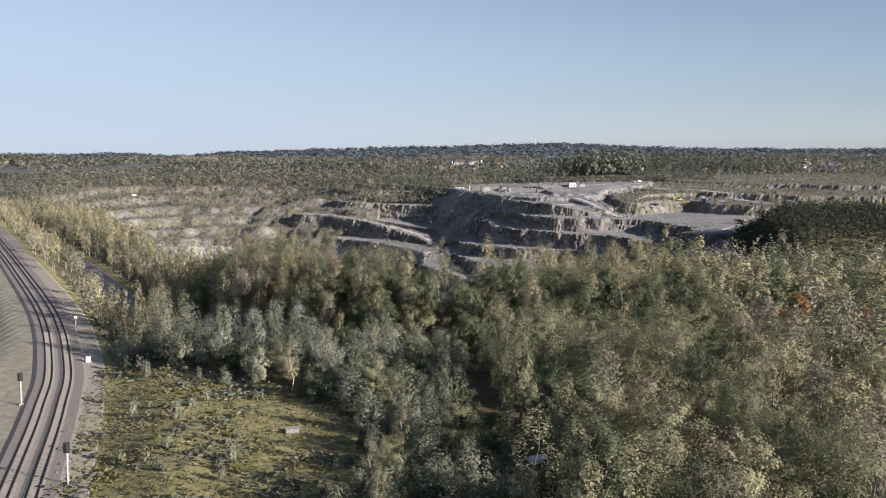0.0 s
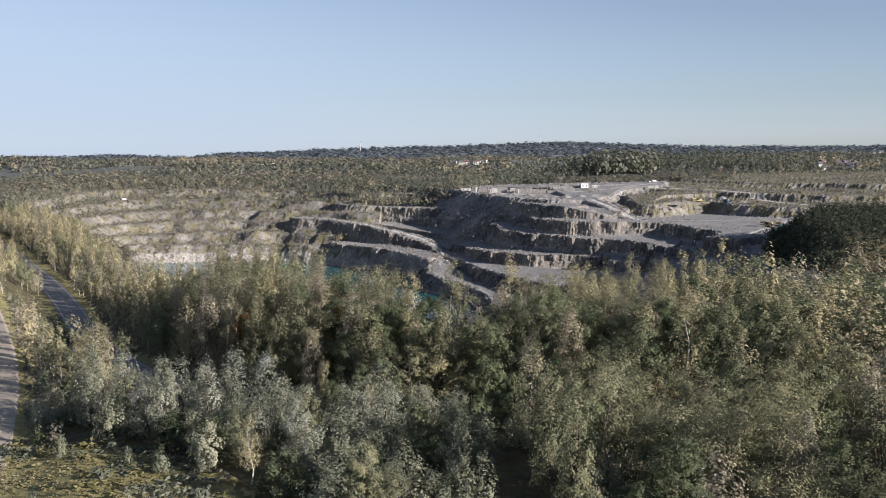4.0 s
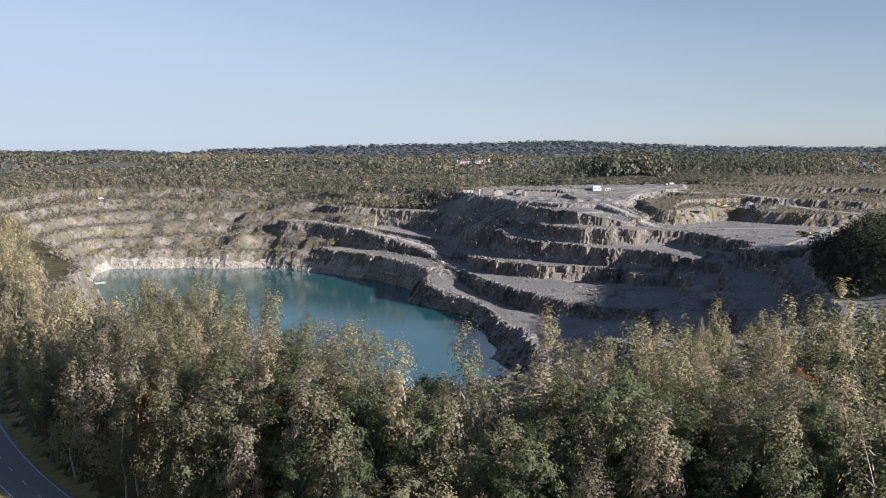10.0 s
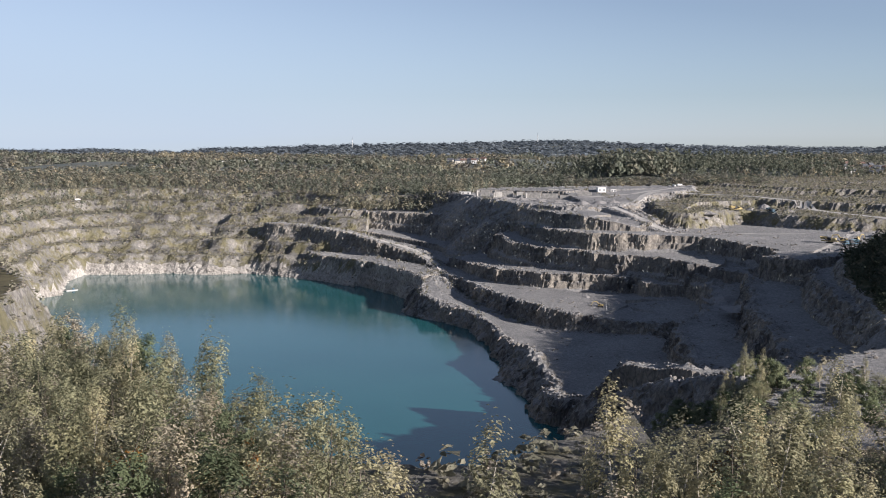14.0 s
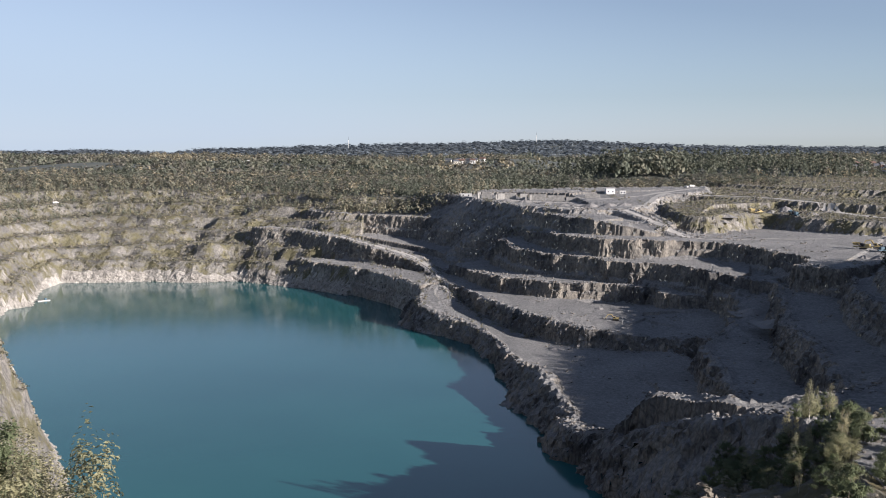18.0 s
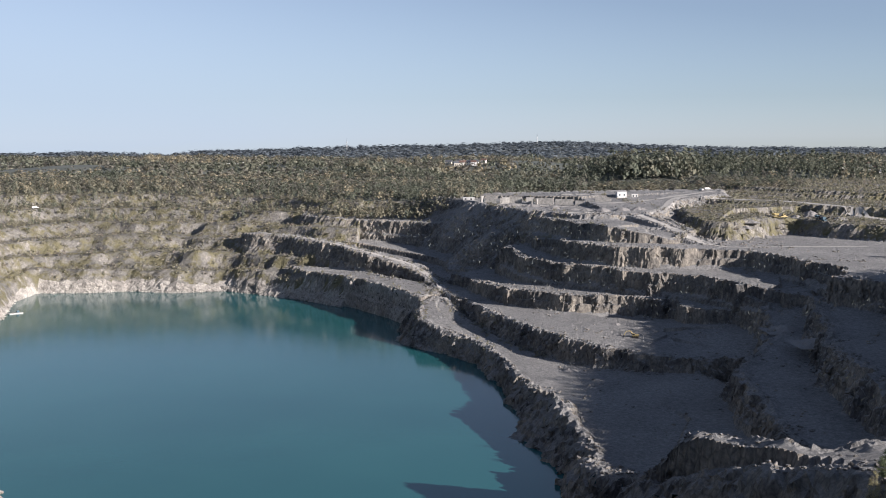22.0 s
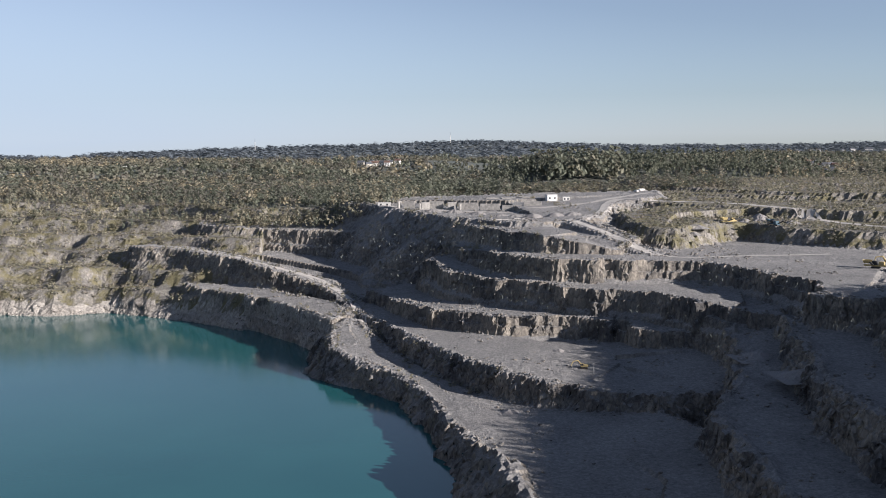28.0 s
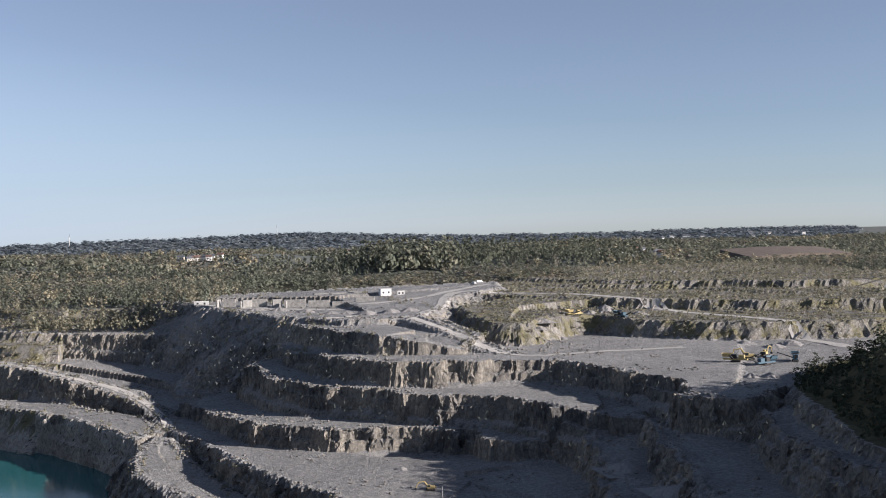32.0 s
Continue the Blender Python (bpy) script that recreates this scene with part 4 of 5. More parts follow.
spots = ((bk == 0) | ((bk == 2) & (by > 862) & (bx > -40) & (bx < 330))) & (np.abs(bx) < 0.46 * (by + 430) + 160) & ~((np.abs(bx - 170) < 75) & (by < 850)) & ~((bx > 245) & (by < 760 + 0.2 * (bx - 245)))
spots &= ~((by < 960) & (bx < -60) & (rs.uniform(0, 1, len(bx)) < 0.25))
for i in np.flatnonzero(spots):
    d = rs.uniform()
    block = 1125 < by[i] < 1260 and 150 < bx[i] < 520
    tall = 2.0 if 1120 < by[i] < 1230 and 205 < bx[i] < 300 else 1.3 if block else 0.95
    if 150 < bx[i] < 520 and by[i] < 1120:
        tall = 0.5
    k = ("OLIVE" if d < 0.45 else "GREEN") if tall > 1.9 else "GREEN" if dark[i] + 0.5 * d < (1.05 if block and tall < 1.5 else 0.70) else "OLIVE" if d < 0.5 else "GOLD" if d < 0.72 else "BROWN"
    v, f = (far_protos if by[i] < 1010 else dim_protos)[k][3 if block and tall < 1.5 and d < 0.6 else rs.randint(3)]
    back[k].add(v, f, bx[i], by[i], bh[i] - 0.5, rs.uniform(0, 6.28), rs.uniform(0.78, 1.15) * (1.5 if tall > 1.9 else 1.0), (1.35 if tall > 1.9 else tall) * rs.uniform(0.9, 1.1))
hill_wood = Heap()
hx_, hy_ = jitter_grid(rs, 176, 345, 140, 450, 5.4)
hh_, hk_ = land(hx_, hy_)
hr_, _ = nearest(RIM, hx_, hy_)
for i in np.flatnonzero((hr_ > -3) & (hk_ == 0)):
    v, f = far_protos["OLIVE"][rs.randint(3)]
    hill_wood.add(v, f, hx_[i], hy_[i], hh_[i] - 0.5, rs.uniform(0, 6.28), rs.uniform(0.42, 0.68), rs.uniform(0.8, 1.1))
hill_wood.done("hill_wood", SHADED_GREEN, "green wood on the hill beside the pit, shade put into its colour", "wood")
bx, by = jitter_grid(rs, -1300, 2300, 1420, 2900, 28)
bh, bk = land(bx, by)


def clump(rs, height, width, lobes):
    """A stand of far crowns: uneven domes of leaf sprays side by side."""
    vs, fs = [], []
    for j in range(lobes):
        a, d = rs.uniform(0, 6.28), width * 0.45 * math.sqrt(rs.rand())
        v, f = full_crown(rs, height * rs.uniform(0.7, 1.1), width * rs.uniform(0.3, 0.42), 0.5, 22, 1.7, "round", 7, 1.6, 0.1)
        vs.append(v + np.array([d * math.cos(a), d * math.sin(a), 0]))
        fs.append(f + j * len(v))
    return np.vstack(vs), np.vstack(fs)


lumps = {k: [clump(np.random.RandomState(300 + 7 * j + len(k)), 13, 28, 5) for j in range(3)] for k in back}
patch = fbm(bx, by, 260, 19, 2)
FIELD = (890.0, 1490.0)
tint = fbm(bx, by, 190, 77, 2)
open_field = (np.abs(bx - FIELD[0]) < 105) & (by > FIELD[1] - 85) & (by < FIELD[1] + 70)
for i in np.flatnonzero((np.abs(bx - 0.12 * by) < 0.60 * (by + 200)) & (patch > 0.3) & ~open_field):
    d = rs.uniform()
    lean = d + 1.6 * (tint[i] - 0.5)
    k = "GREEN" if lean < 0.25 else "OLIVE" if lean < 0.6 else "BROWN" if lean < 0.9 else "GOLD"
    v, f = lumps[k][rs.randint(3)]
    back[k].add(v, f, bx[i], by[i], bh[i] - 1, rs.uniform(0, 6.28), rs.uniform(0.8, 1.3), rs.uniform(0.8, 1.1))
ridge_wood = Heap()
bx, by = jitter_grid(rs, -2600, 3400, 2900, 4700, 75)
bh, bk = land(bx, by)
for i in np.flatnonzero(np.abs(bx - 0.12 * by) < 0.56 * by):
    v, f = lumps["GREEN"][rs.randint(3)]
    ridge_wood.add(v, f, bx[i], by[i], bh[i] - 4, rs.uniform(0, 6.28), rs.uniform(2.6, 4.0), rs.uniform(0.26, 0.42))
ridge_wood.done("ridge_woods", HAZED_RIDGE, "wooded ridge on the horizon, tinted haze blue in colour", "wood")
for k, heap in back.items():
    heap.done("far_woods", FAR[k], "mixed autumn woods behind the quarry, paled in colour for haze", "wood")

# trees on the high bank above the left benches
rs = np.random.RandomState(27)
bx, by = jitter_grid(rs, -430, 70, 640, 1000, 7.5)
bh, bk = land(bx, by)
upper = {"OLIVE": Heap(), "GOLD": Heap(), "GREEN": Heap()}
for i in np.flatnonzero((bk == 2) & (bh > 40 + 10 * vnoise(bx, by, 40, 66))):
    k = ("OLIVE", "GREEN", "GOLD")[rs.choice(3, p=(0.45, 0.35, 0.2))]
    v, f = far_protos[k][rs.randint(4)]
    upper[k].add(v, f, bx[i], by[i], bh[i] - 0.4, rs.uniform(0, 6.28), rs.uniform(0.3, 0.65), rs.uniform(0.85, 1.2))
wx_, wy_ = jitter_grid(rs, -78, 60, 800, 852, 6.5)
wh_, wk_ = land(wx_, wy_)
for i in np.flatnonzero((wy_ > 806 - 0.25 * (wx_ + 20)) & (wx_ < 34 + 0.5 * (wy_ - 800)) & (wh_ > 45)):
    k = ("OLIVE", "GREEN", "GOLD")[rs.choice(3, p=(0.45, 0.3, 0.25))]
    v, f = far_protos[k][rs.randint(4)]
    upper[k].add(v, f, wx_[i], wy_[i], wh_[i] - 0.4, rs.uniform(0, 6.28), rs.uniform(0.6, 1.0), rs.uniform(0.85, 1.15))
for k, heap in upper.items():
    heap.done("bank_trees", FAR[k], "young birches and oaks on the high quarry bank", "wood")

# scrub on the overgrown banks, and the trees of the dark hill
rs = np.random.RandomState(24)
scrub = {"OLIVE": Heap(), "GOLD": Heap(), "BROWN": Heap()}
bush = [full_crown(np.random.RandomState(400 + j), 3.2, 3.4, -0.3, 26, 0.5, "bush", 14, 1.4) for j in range(4)]
sx, sy = jitter_grid(rs, -430, 560, -80, 1000, 5.6)
sh, sk = land(sx, sy)
dens = fbm(sx, sy, 28, 63, 3)
TERRACE_ROAD = [(190, 748, 0), (205, 780, 0), (272, 756, 0), (310, 664, 0), (334, 577, 0), (339, 507, 0)]
off_road, _ = nearest(TERRACE_ROAD, sx, sy, closed=False)
for i in np.flatnonzero((sk == 2) & (sh > 9) & (dens > 0.31) & (off_road > 9)):
    d = rs.uniform()
    k = "OLIVE" if d < 0.42 else "GOLD" if d < 0.66 else "BROWN"
    v, f = bush[rs.randint(4)]
    big = 1.7 if sh[i] > 48 and d < 0.25 else 1.0
    scrub[k].add(v, f, sx[i], sy[i], sh[i] - 0.2, rs.uniform(0, 6.28), rs.uniform(0.5, 1.2) * big * (0.85 if sx[i] > 140 else 1.1), rs.uniform(0.5, 0.95))
edge = np.full(len(sx), 99.0)
for li in (0, 5, 6, 9, 10):
    d_, z_ = nearest(LEVELS[li][2], sx, sy)
    edge = np.minimum(edge, np.where(np.abs(d_) < 7, np.abs(d_), 99.0) + (0 if li in (9, 10, 5) else 1.5))
grow = fbm(sx, sy, 20, 83, 2)
for i in np.flatnonzero((sk == 1) & (edge < 7) & (sh > 6) & (grow > 0.5) & (sy > 440)):
    d = rs.uniform()
    for _ in range(2):
        v, f = bush[rs.randint(4)]
        scrub["OLIVE" if d < 0.6 else "GOLD"].add(v, f, sx[i] + rs.uniform(-2, 2), sy[i] + rs.uniform(-2, 2), sh[i] - 0.6, rs.uniform(0, 6.28), rs.uniform(0.4, 0.85), rs.uniform(0.7, 1.1))
for k, heap in scrub.items():
    heap.done("scrub", FAR[k], "yellowing birch scrub on the quarry banks", "scrub")

# bushes on the slope of the near rock ledge
rs = np.random.RandomState(31)
for j in range(110):
    y = rs.uniform(40, 150)
    x = rs.uniform(66, 112) + 0.12 * (100 - y)
    z = float(land(np.array([x]), np.array([y]))[0][0])
    if z < 8:
        continue
    nm = "birch_tree" if j % 6 == 0 else "oak_tree" if j % 6 == 3 else "hazel_bush"
    plant(nm, x, y, z - 0.4, rs.uniform(0, 360), rs.uniform(0.6, 1.25) * (1 if "bush" in nm else 0.4), 1.0, rs.randint(3))
for x, y, size in ((97, 124, 0.5), (101, 130, 0.42), (93, 112, 0.45)):
    plant("birch_tree", x, y, float(land(np.array([x]), np.array([y]))[0][0]) - 0.3, 40, size, 1.0, 0)

# low shrubs in the meadow beside the railway
for j in range(34):
    x, y = rs.uniform(-62, -8), rs.uniform(-298, -182)
    inside, _ = nearest(MEADOW_EDGE, np.array([x]), np.array([y]))
    if inside[0] < -2 and math.hypot(x + 19.5, y + 235) > 4:
        z = float(land(np.array([x]), np.array([y]))[0][0])
        plant("sallow_bush", x, y, z - 0.1, rs.uniform(0, 360), rs.uniform(0.2, 0.45), rs.uniform(0.8, 1.3), 3 + rs.randint(2))

# ---- railway, road and small things of the near land ----
def ground_z(x, y):
    return float(land(np.array([x]), np.array([y]))[0][0])


def strip(points, offset0, offset1, z0, z1):
    """A band along a line between two side offsets (to the right is positive), as quads."""
    p = np.array(points)[:, :2]
    t = np.gradient(p, axis=0)
    t /= np.linalg.norm(t, axis=1)[:, None]
    side = np.stack([t[:, 1], -t[:, 0]], 1)
    a, b = p + side * offset0, p + side * offset1
    n = len(p)
    v = np.vstack([np.column_stack([a, np.full(n, z0)]), np.column_stack([b, np.full(n, z1)])])
    i = np.arange(n - 1)
    return v, np.stack([i, i + 1, n + i + 1, n + i], 1)


def joined(name, pieces, mat, parent=None):
    vs, fs, n = [], [], 0
    for v, f in pieces:
        vs.append(v)
        fs.append(f + n)
        n += len(v)
    me = mesh_from(name, np.vstack(vs), np.vstack(fs))
    me.materials.append(mat)
    ob = new(name, me)
    if parent is not None:
        ob.parent = parent
    return ob


rail_pts = glide(RAIL_LINE, 2.0)
bed = [strip(rail_pts, -5.6, -4.6, 71.02, 71.42), strip(rail_pts, -4.6, -0.75, 71.42, 71.42), strip(rail_pts, -0.75, 0, 71.42, 71.3), strip(rail_pts, 0, 0.75, 71.3, 71.42),
       strip(rail_pts, 0.75, 5.2, 71.42, 71.42), strip(rail_pts, 5.2, 6.2, 71.42, 71.05)]
tagged(joined("track_bed", bed, BALLAST), "grey-brown ballast bed of the double track", "track bed", "", "structure")
tagged(joined("service_path", [strip(rail_pts, 6.2, 9.6, 71.06, 71.10), strip(rail_pts, 9.6, 10.4, 71.10, 70.8)], SAND), "pale sandy service path beside the tracks", "path", "", "structure")

sleeper_bm = bmesh.new()
box(sleeper_bm, (2.5, 0.26, 0.16), Matrix(), 0.02)
sleeper_me = bpy.data.meshes.new("sleeper")
sleeper_bm.to_mesh(sleeper_me)
sleeper_bm.free()
sleeper_me.materials.append(SLEEPER)
fine = glide(RAIL_LINE, 0.62)
tang = np.gradient(fine, axis=0)
tang /= np.linalg.norm(tang, axis=1)[:, None]
for offset, word in ((-2.0, "outer"), (2.0, "inner")):
    track = tagged(new("railway_track"), "curving railway track with dark rails on concrete sleepers", "railway", "tracks of the railway")
    for gauge in (-0.75, 0.75):
        o = offset + gauge
        joined("rail", [strip(rail_pts, o - 0.06, o - 0.035, 71.47, 71.66), strip(rail_pts, o - 0.035, o + 0.035, 71.66, 71.66), strip(rail_pts, o + 0.035, o + 0.06, 71.66, 71.47)], STEEL, track)
    n = 0
    for (px, py), (ux, uy) in zip(fine, tang):
        if -275 < py < -115 and n < 260:
            s = new("sleeper", sleeper_me)
            s.parent = track
            s.matrix_basis = pose(px + uy * offset, py - ux * offset, 71.42, 0, 0, math.degrees(math.atan2(uy, ux)) - 90)
            n += 1


def signal(x, y, z, height, turn, head):
    root = tagged(new("railway_signal"), "slim grey railway signal mast with a dark head", "signal", "signals beside the track")
    root.matrix_basis = pose(x, y, z, 0, 0, turn)
    part("footing", box(bmesh.new(), (0.9, 0.9, 0.5), pose(0, 0, 0.1), 0.05), CONCRETE, root)
    part("mast", tube(bmesh.new(), (0, 0, 0), (0, 0, height), 0.11, 0.09), PALEPAINT, root)
    if head:
        b = box(bmesh.new(), (1.0, 0.25, 1.7), pose(0, -0.15, height - 0.6), 0.08)
        hood = part("signal_head", b, DARKPAINT, root, "black signal head")
        for k in (-0.45, 0.0, 0.45):
            part("hood", tube(bmesh.new(), (0, -0.28, height - 0.6 + k), (0, -0.55, height - 0.6 + k), 0.17, 0.17), DARKPAINT, hood)
        part("ladder", box(box(bmesh.new(), (0.04, 0.04, height - 1), pose(-0.2, 0.2, height / 2)), (0.04, 0.04, height - 1), pose(0.2, 0.2, height / 2)), PALEPAINT, root)
    else:
        part("board", box(bmesh.new(), (0.8, 0.06, 0.8), pose(0, 0, height - 0.3, 0, 0, 0), 0.02), PAINT, root, "white board")
    return root


PALEPAINT = material("pale_paint", plain((0.45, 0.45, 0.43), (0.6, 0.59, 0.56), scale=2), 0.6)
DARKPAINT = material("dark_paint", plain((0.02, 0.02, 0.022), (0.05, 0.05, 0.05), scale=3), 0.6)
YELLOW = material("machine_yellow", plain((0.34, 0.27, 0.12), (0.46, 0.37, 0.18), scale=1.5), 0.55)
TEAL = material("machine_teal", plain((0.05, 0.09, 0.12), (0.09, 0.15, 0.19), scale=1.5), 0.55)
RUBBER = material("worn_rubber", plain((0.025, 0.025, 0.025), (0.07, 0.065, 0.06), scale=3), 0.9)
WHITE = material("white_render", plain((0.60, 0.59, 0.56), (0.76, 0.75, 0.72), scale=0.8), 0.85)
CREAM = material("cream_render", plain((0.45, 0.42, 0.35), (0.58, 0.54, 0.46), scale=0.8), 0.85)
TILE = material("roof_tile", plain((0.09, 0.06, 0.05), (0.17, 0.11, 0.09), scale=2, bump=0.05), 0.85)
SLATE = material("roof_slate", plain((0.07, 0.075, 0.085), (0.13, 0.135, 0.15), scale=2, bump=0.05), 0.7)
GLASS = material("window_glass", lambda nt, p: setattr(p.inputs["Base Color"], "default_value", (0.03, 0.035, 0.045, 1)), 0.1)
REDSOIL = material("ploughed_soil", plain((0.115, 0.094, 0.078), (0.165, 0.135, 0.11), scale=0.15, bump=0.2), 1.0)
GREYHEAP = material("crushed_stone", plain((0.17, 0.165, 0.158), (0.24, 0.23, 0.22), (0.29, 0.275, 0.26), scale=1.8, bump=0.2), 0.95)

signal(-76, -206, 71.0, 6.2, 20, True)
signal(-50, -257, 71.0, 6.6, 15, True)
signal(-91, -127, 71.0, 4.6, 30, False)
cab = tagged(new("relay_cabinet"), "small white relay cabinet on the path edge", "cabinet")
cab.matrix_basis = pose(-75.5, -166, 71.1)
part("body", box(bmesh.new(), (1.0, 0.6, 1.3), pose(0, 0, 0.75), 0.04), WHITE, cab)
part("lid", box(bmesh.new(), (1.1, 0.7, 0.1), pose(0, 0, 1.45), 0.02), PALEPAINT, cab)
part("plinth", box(bmesh.new(), (1.1, 0.7, 0.15), pose(0, 0, 0.05), 0.01), CONCRETE, cab)

road_pts = glide(ROAD_LINE, 3.0)
tagged(joined("road", [strip(road_pts, -4.2, 4.2, 62.60, 62.60), strip(road_pts, -4.8, -4.2, 62.4, 62.6), strip(road_pts, 4.2, 4.8, 62.6, 62.4)], ASPHALT), "grey asphalt country road through the wood", "road", "", "structure")
lines = tagged(new("road_markings"), "white edge and centre lines of the road", "road marking", "", "structure")
joined("edge_line", [strip(road_pts, -3.75, -3.6, 62.606, 62.606)], PAINT, lines)
joined("edge_line", [strip(road_pts, 3.6, 3.75, 62.606, 62.606)], PAINT, lines)
cut = glide(ROAD_LINE, 1.0)
for k in range(0, len(cut) - 5, 9):
    joined("dash", [strip(cut[k:k + 4], -0.07, 0.07, 62.606, 62.606)], PAINT, lines)

hut = tagged(new("garden_shed"), "small timber shed with a pale sheet roof in a clearing", "shed")
hut.matrix_basis = pose(20, -257, ground_z(20, -257), 0, 0, 25)
part("wall", box(bmesh.new(), (3.2, 2.4, 2.2), pose(0, 0, 1.1), 0.03), BARK, hut)
part("roof", box(bmesh.new(), (3.8, 3.0, 0.08), pose(0, 0, 2.35, 6, 0, 0), 0.01), WHITE, hut, "pale corrugated sheet roof")
part("door", box(bmesh.new(), (0.8, 0.06, 1.8), pose(0.5, -1.22, 0.95), 0.01), PALEPAINT, hut)
for (dx, dy, w, l, hgt, mat, nm, lb) in ((16, -266, 2.2, 1.4, 0.7, PALEPAINT, "tarpaulin", "grey tarpaulin over a low heap"), (19, -264, 1.6, 1.0, 0.5, WHITE, "plank_stack", "pale stack of boards on the ground")):
    b = bmesh.new()
    for j in range(4):
        box(b, (w, l * 0.9, hgt / 4 * 0.92), pose(random.uniform(-0.08, 0.08), random.uniform(-0.08, 0.08), hgt * (j + 0.5) / 4, 0, 0, random.uniform(-5, 5)), 0.01)
    ob = tagged(part(nm, b, mat), lb, nm.replace("_", " "))
    ob.matrix_basis = pose(dx, dy, ground_z(dx, dy), 0, 0, 30)
slab = tagged(new("water_tank"), "low concrete cistern among the bushes", "cistern")
slab.matrix_basis = pose(-19.5, -235, ground_z(-19.5, -235), 0, 0, 8)
part("basin", box(bmesh.new(), (2.2, 1.5, 0.7), pose(0, 0, 0.35), 0.05), CONCRETE, slab)
part("cover", box(bmesh.new(), (2.4, 1.7, 0.14), pose(0, 0, 0.76), 0.03), CONCRETE, slab)



def draped(name, points, width, mat, label, rise=0.14):
    """A beaten road laid on the ground, following its height across and along."""
    p = glide(points, 3.0)
    t = np.gradient(p, axis=0)
    t /= np.linalg.norm(t, axis=1)[:, None]
    side = np.stack([t[:, 1], -t[:, 0]], 1)
    rows = []
    for o in np.linspace(-width / 2, width / 2, 5):
        q = p + side * (o + 0.5 * (vnoise(p[:, 0], p[:, 1], 9, 200 + int(o * 3)) - 0.5))[:, None]
        rows.append(np.column_stack([q, land(q[:, 0], q[:, 1])[0] + rise]))
    n_, v = len(p), np.vstack(rows)
    i = np.arange(n_ - 1)
    f = np.vstack([np.stack([r * n_ + i, r * n_ + i + 1, (r + 1) * n_ + i + 1, (r + 1) * n_ + i], 1) for r in range(4)])
    me = mesh_from(name, v, f, True)
    me.materials.append(mat)
    return tagged(new(name, me), label, "track", "", "structure")


GRAVEL = material("pale_gravel", plain((0.33, 0.315, 0.29), (0.43, 0.41, 0.375), (0.5, 0.475, 0.435), scale=0.3, bump=0.1), 0.95)
draped("haul_road", [(150, 668), (170, 700), (186, 748), (205, 780), (240, 776), (272, 752), (310, 664), (334, 580), (339, 507)], 7.5, GRAVEL, "pale gravel track along the upper terraces")
draped("haul_road", [(28, 790), (60, 758), (110, 735), (160, 745), (200, 790), (240, 830)], 6.0, GRAVEL, "pale gravel track across the works floor")
draped("haul_road", [(142, 654), (150, 622), (158, 592), (170, 566), (185, 556), (215, 560), (262, 560)], 5.5, GRAVEL, "pale gravel ramp from the works to the yard")
draped("haul_road", [(-140, 795), (-112, 778), (-78, 744), (-44, 708), (-14, 680), (4, 632), (8, 596), (10, 580)], 5.0, GRAVEL, "pale gravel haul road running down to the lake floor")

# ---- quarry machines ----
def excavator(x, y, z, turn, paint, scale=1.0, reach=0.0):
    root = tagged(new("excavator"), "yellow crawler excavator on the quarry floor", "excavator", "excavators in the quarry")
    root.matrix_basis = pose(x, y, z, 0, 0, turn) @ Matrix.Scale(scale, 4)
    for sy_ in (-1.3, 1.3):
        b = box(bmesh.new(), (4.4, 0.6, 0.9), pose(0, sy_, 0.5), 0.25)
        tr = part("track", b, RUBBER, root)
        for wx in (-1.5, 0, 1.5):
            part("roller", tube(bmesh.new(), (wx, sy_ - 0.33, 0.5), (wx, sy_ + 0.33, 0.5), 0.28, 0.28, 10), STEEL, tr)
    part("turntable", tube(bmesh.new(), (0, 0, 0.9), (0, 0, 1.2), 0.9, 0.9, 14), DARKPAINT, root)
    part("engine_house", box(bmesh.new(), (2.6, 2.7, 1.2), pose(-0.9, 0, 1.8), 0.12), paint, root)
    part("counterweight", box(bmesh.new(), (0.7, 2.7, 1.1), pose(-2.4, 0, 1.75), 0.2), DARKPAINT, root)
    c = part("driver_cab", box(bmesh.new(), (1.7, 1.1, 1.9), pose(1.0, 0.8, 2.15), 0.1), paint, root)
    part("cab_window", box(bmesh.new(), (0.05, 0.9, 1.1), pose(1.88, 0.8, 2.45), 0.01), GLASS, c)
    part("cab_window", box(bmesh.new(), (1.3, 0.05, 1.0), pose(1.0, 1.37, 2.45), 0.01), GLASS, c)
    part("boom", tube(tube(bmesh.new(), (0.9, -0.2, 1.6), (3.2, -0.2, 4.6), 0.32, 0.30, 6), (3.2, -0.2, 4.6), (5.8, -0.2, 4.2), 0.30, 0.22, 6), paint, root)
    part("stick", tube(bmesh.new(), (5.8, -0.2, 4.4), (6.8 + reach, -0.2, 1.6), 0.24, 0.18, 6), paint, root)
    part("cylinder", tube(bmesh.new(), (1.6, -0.2, 1.7), (3.0, -0.2, 3.9), 0.1, 0.1, 8), STEEL, root)
    part("bucket", box(bmesh.new(), (0.9, 1.3, 1.0), pose(6.6 + reach, -0.2, 1.0, 0, 20, 0), 0.2), DARKPAINT, root)
    return root


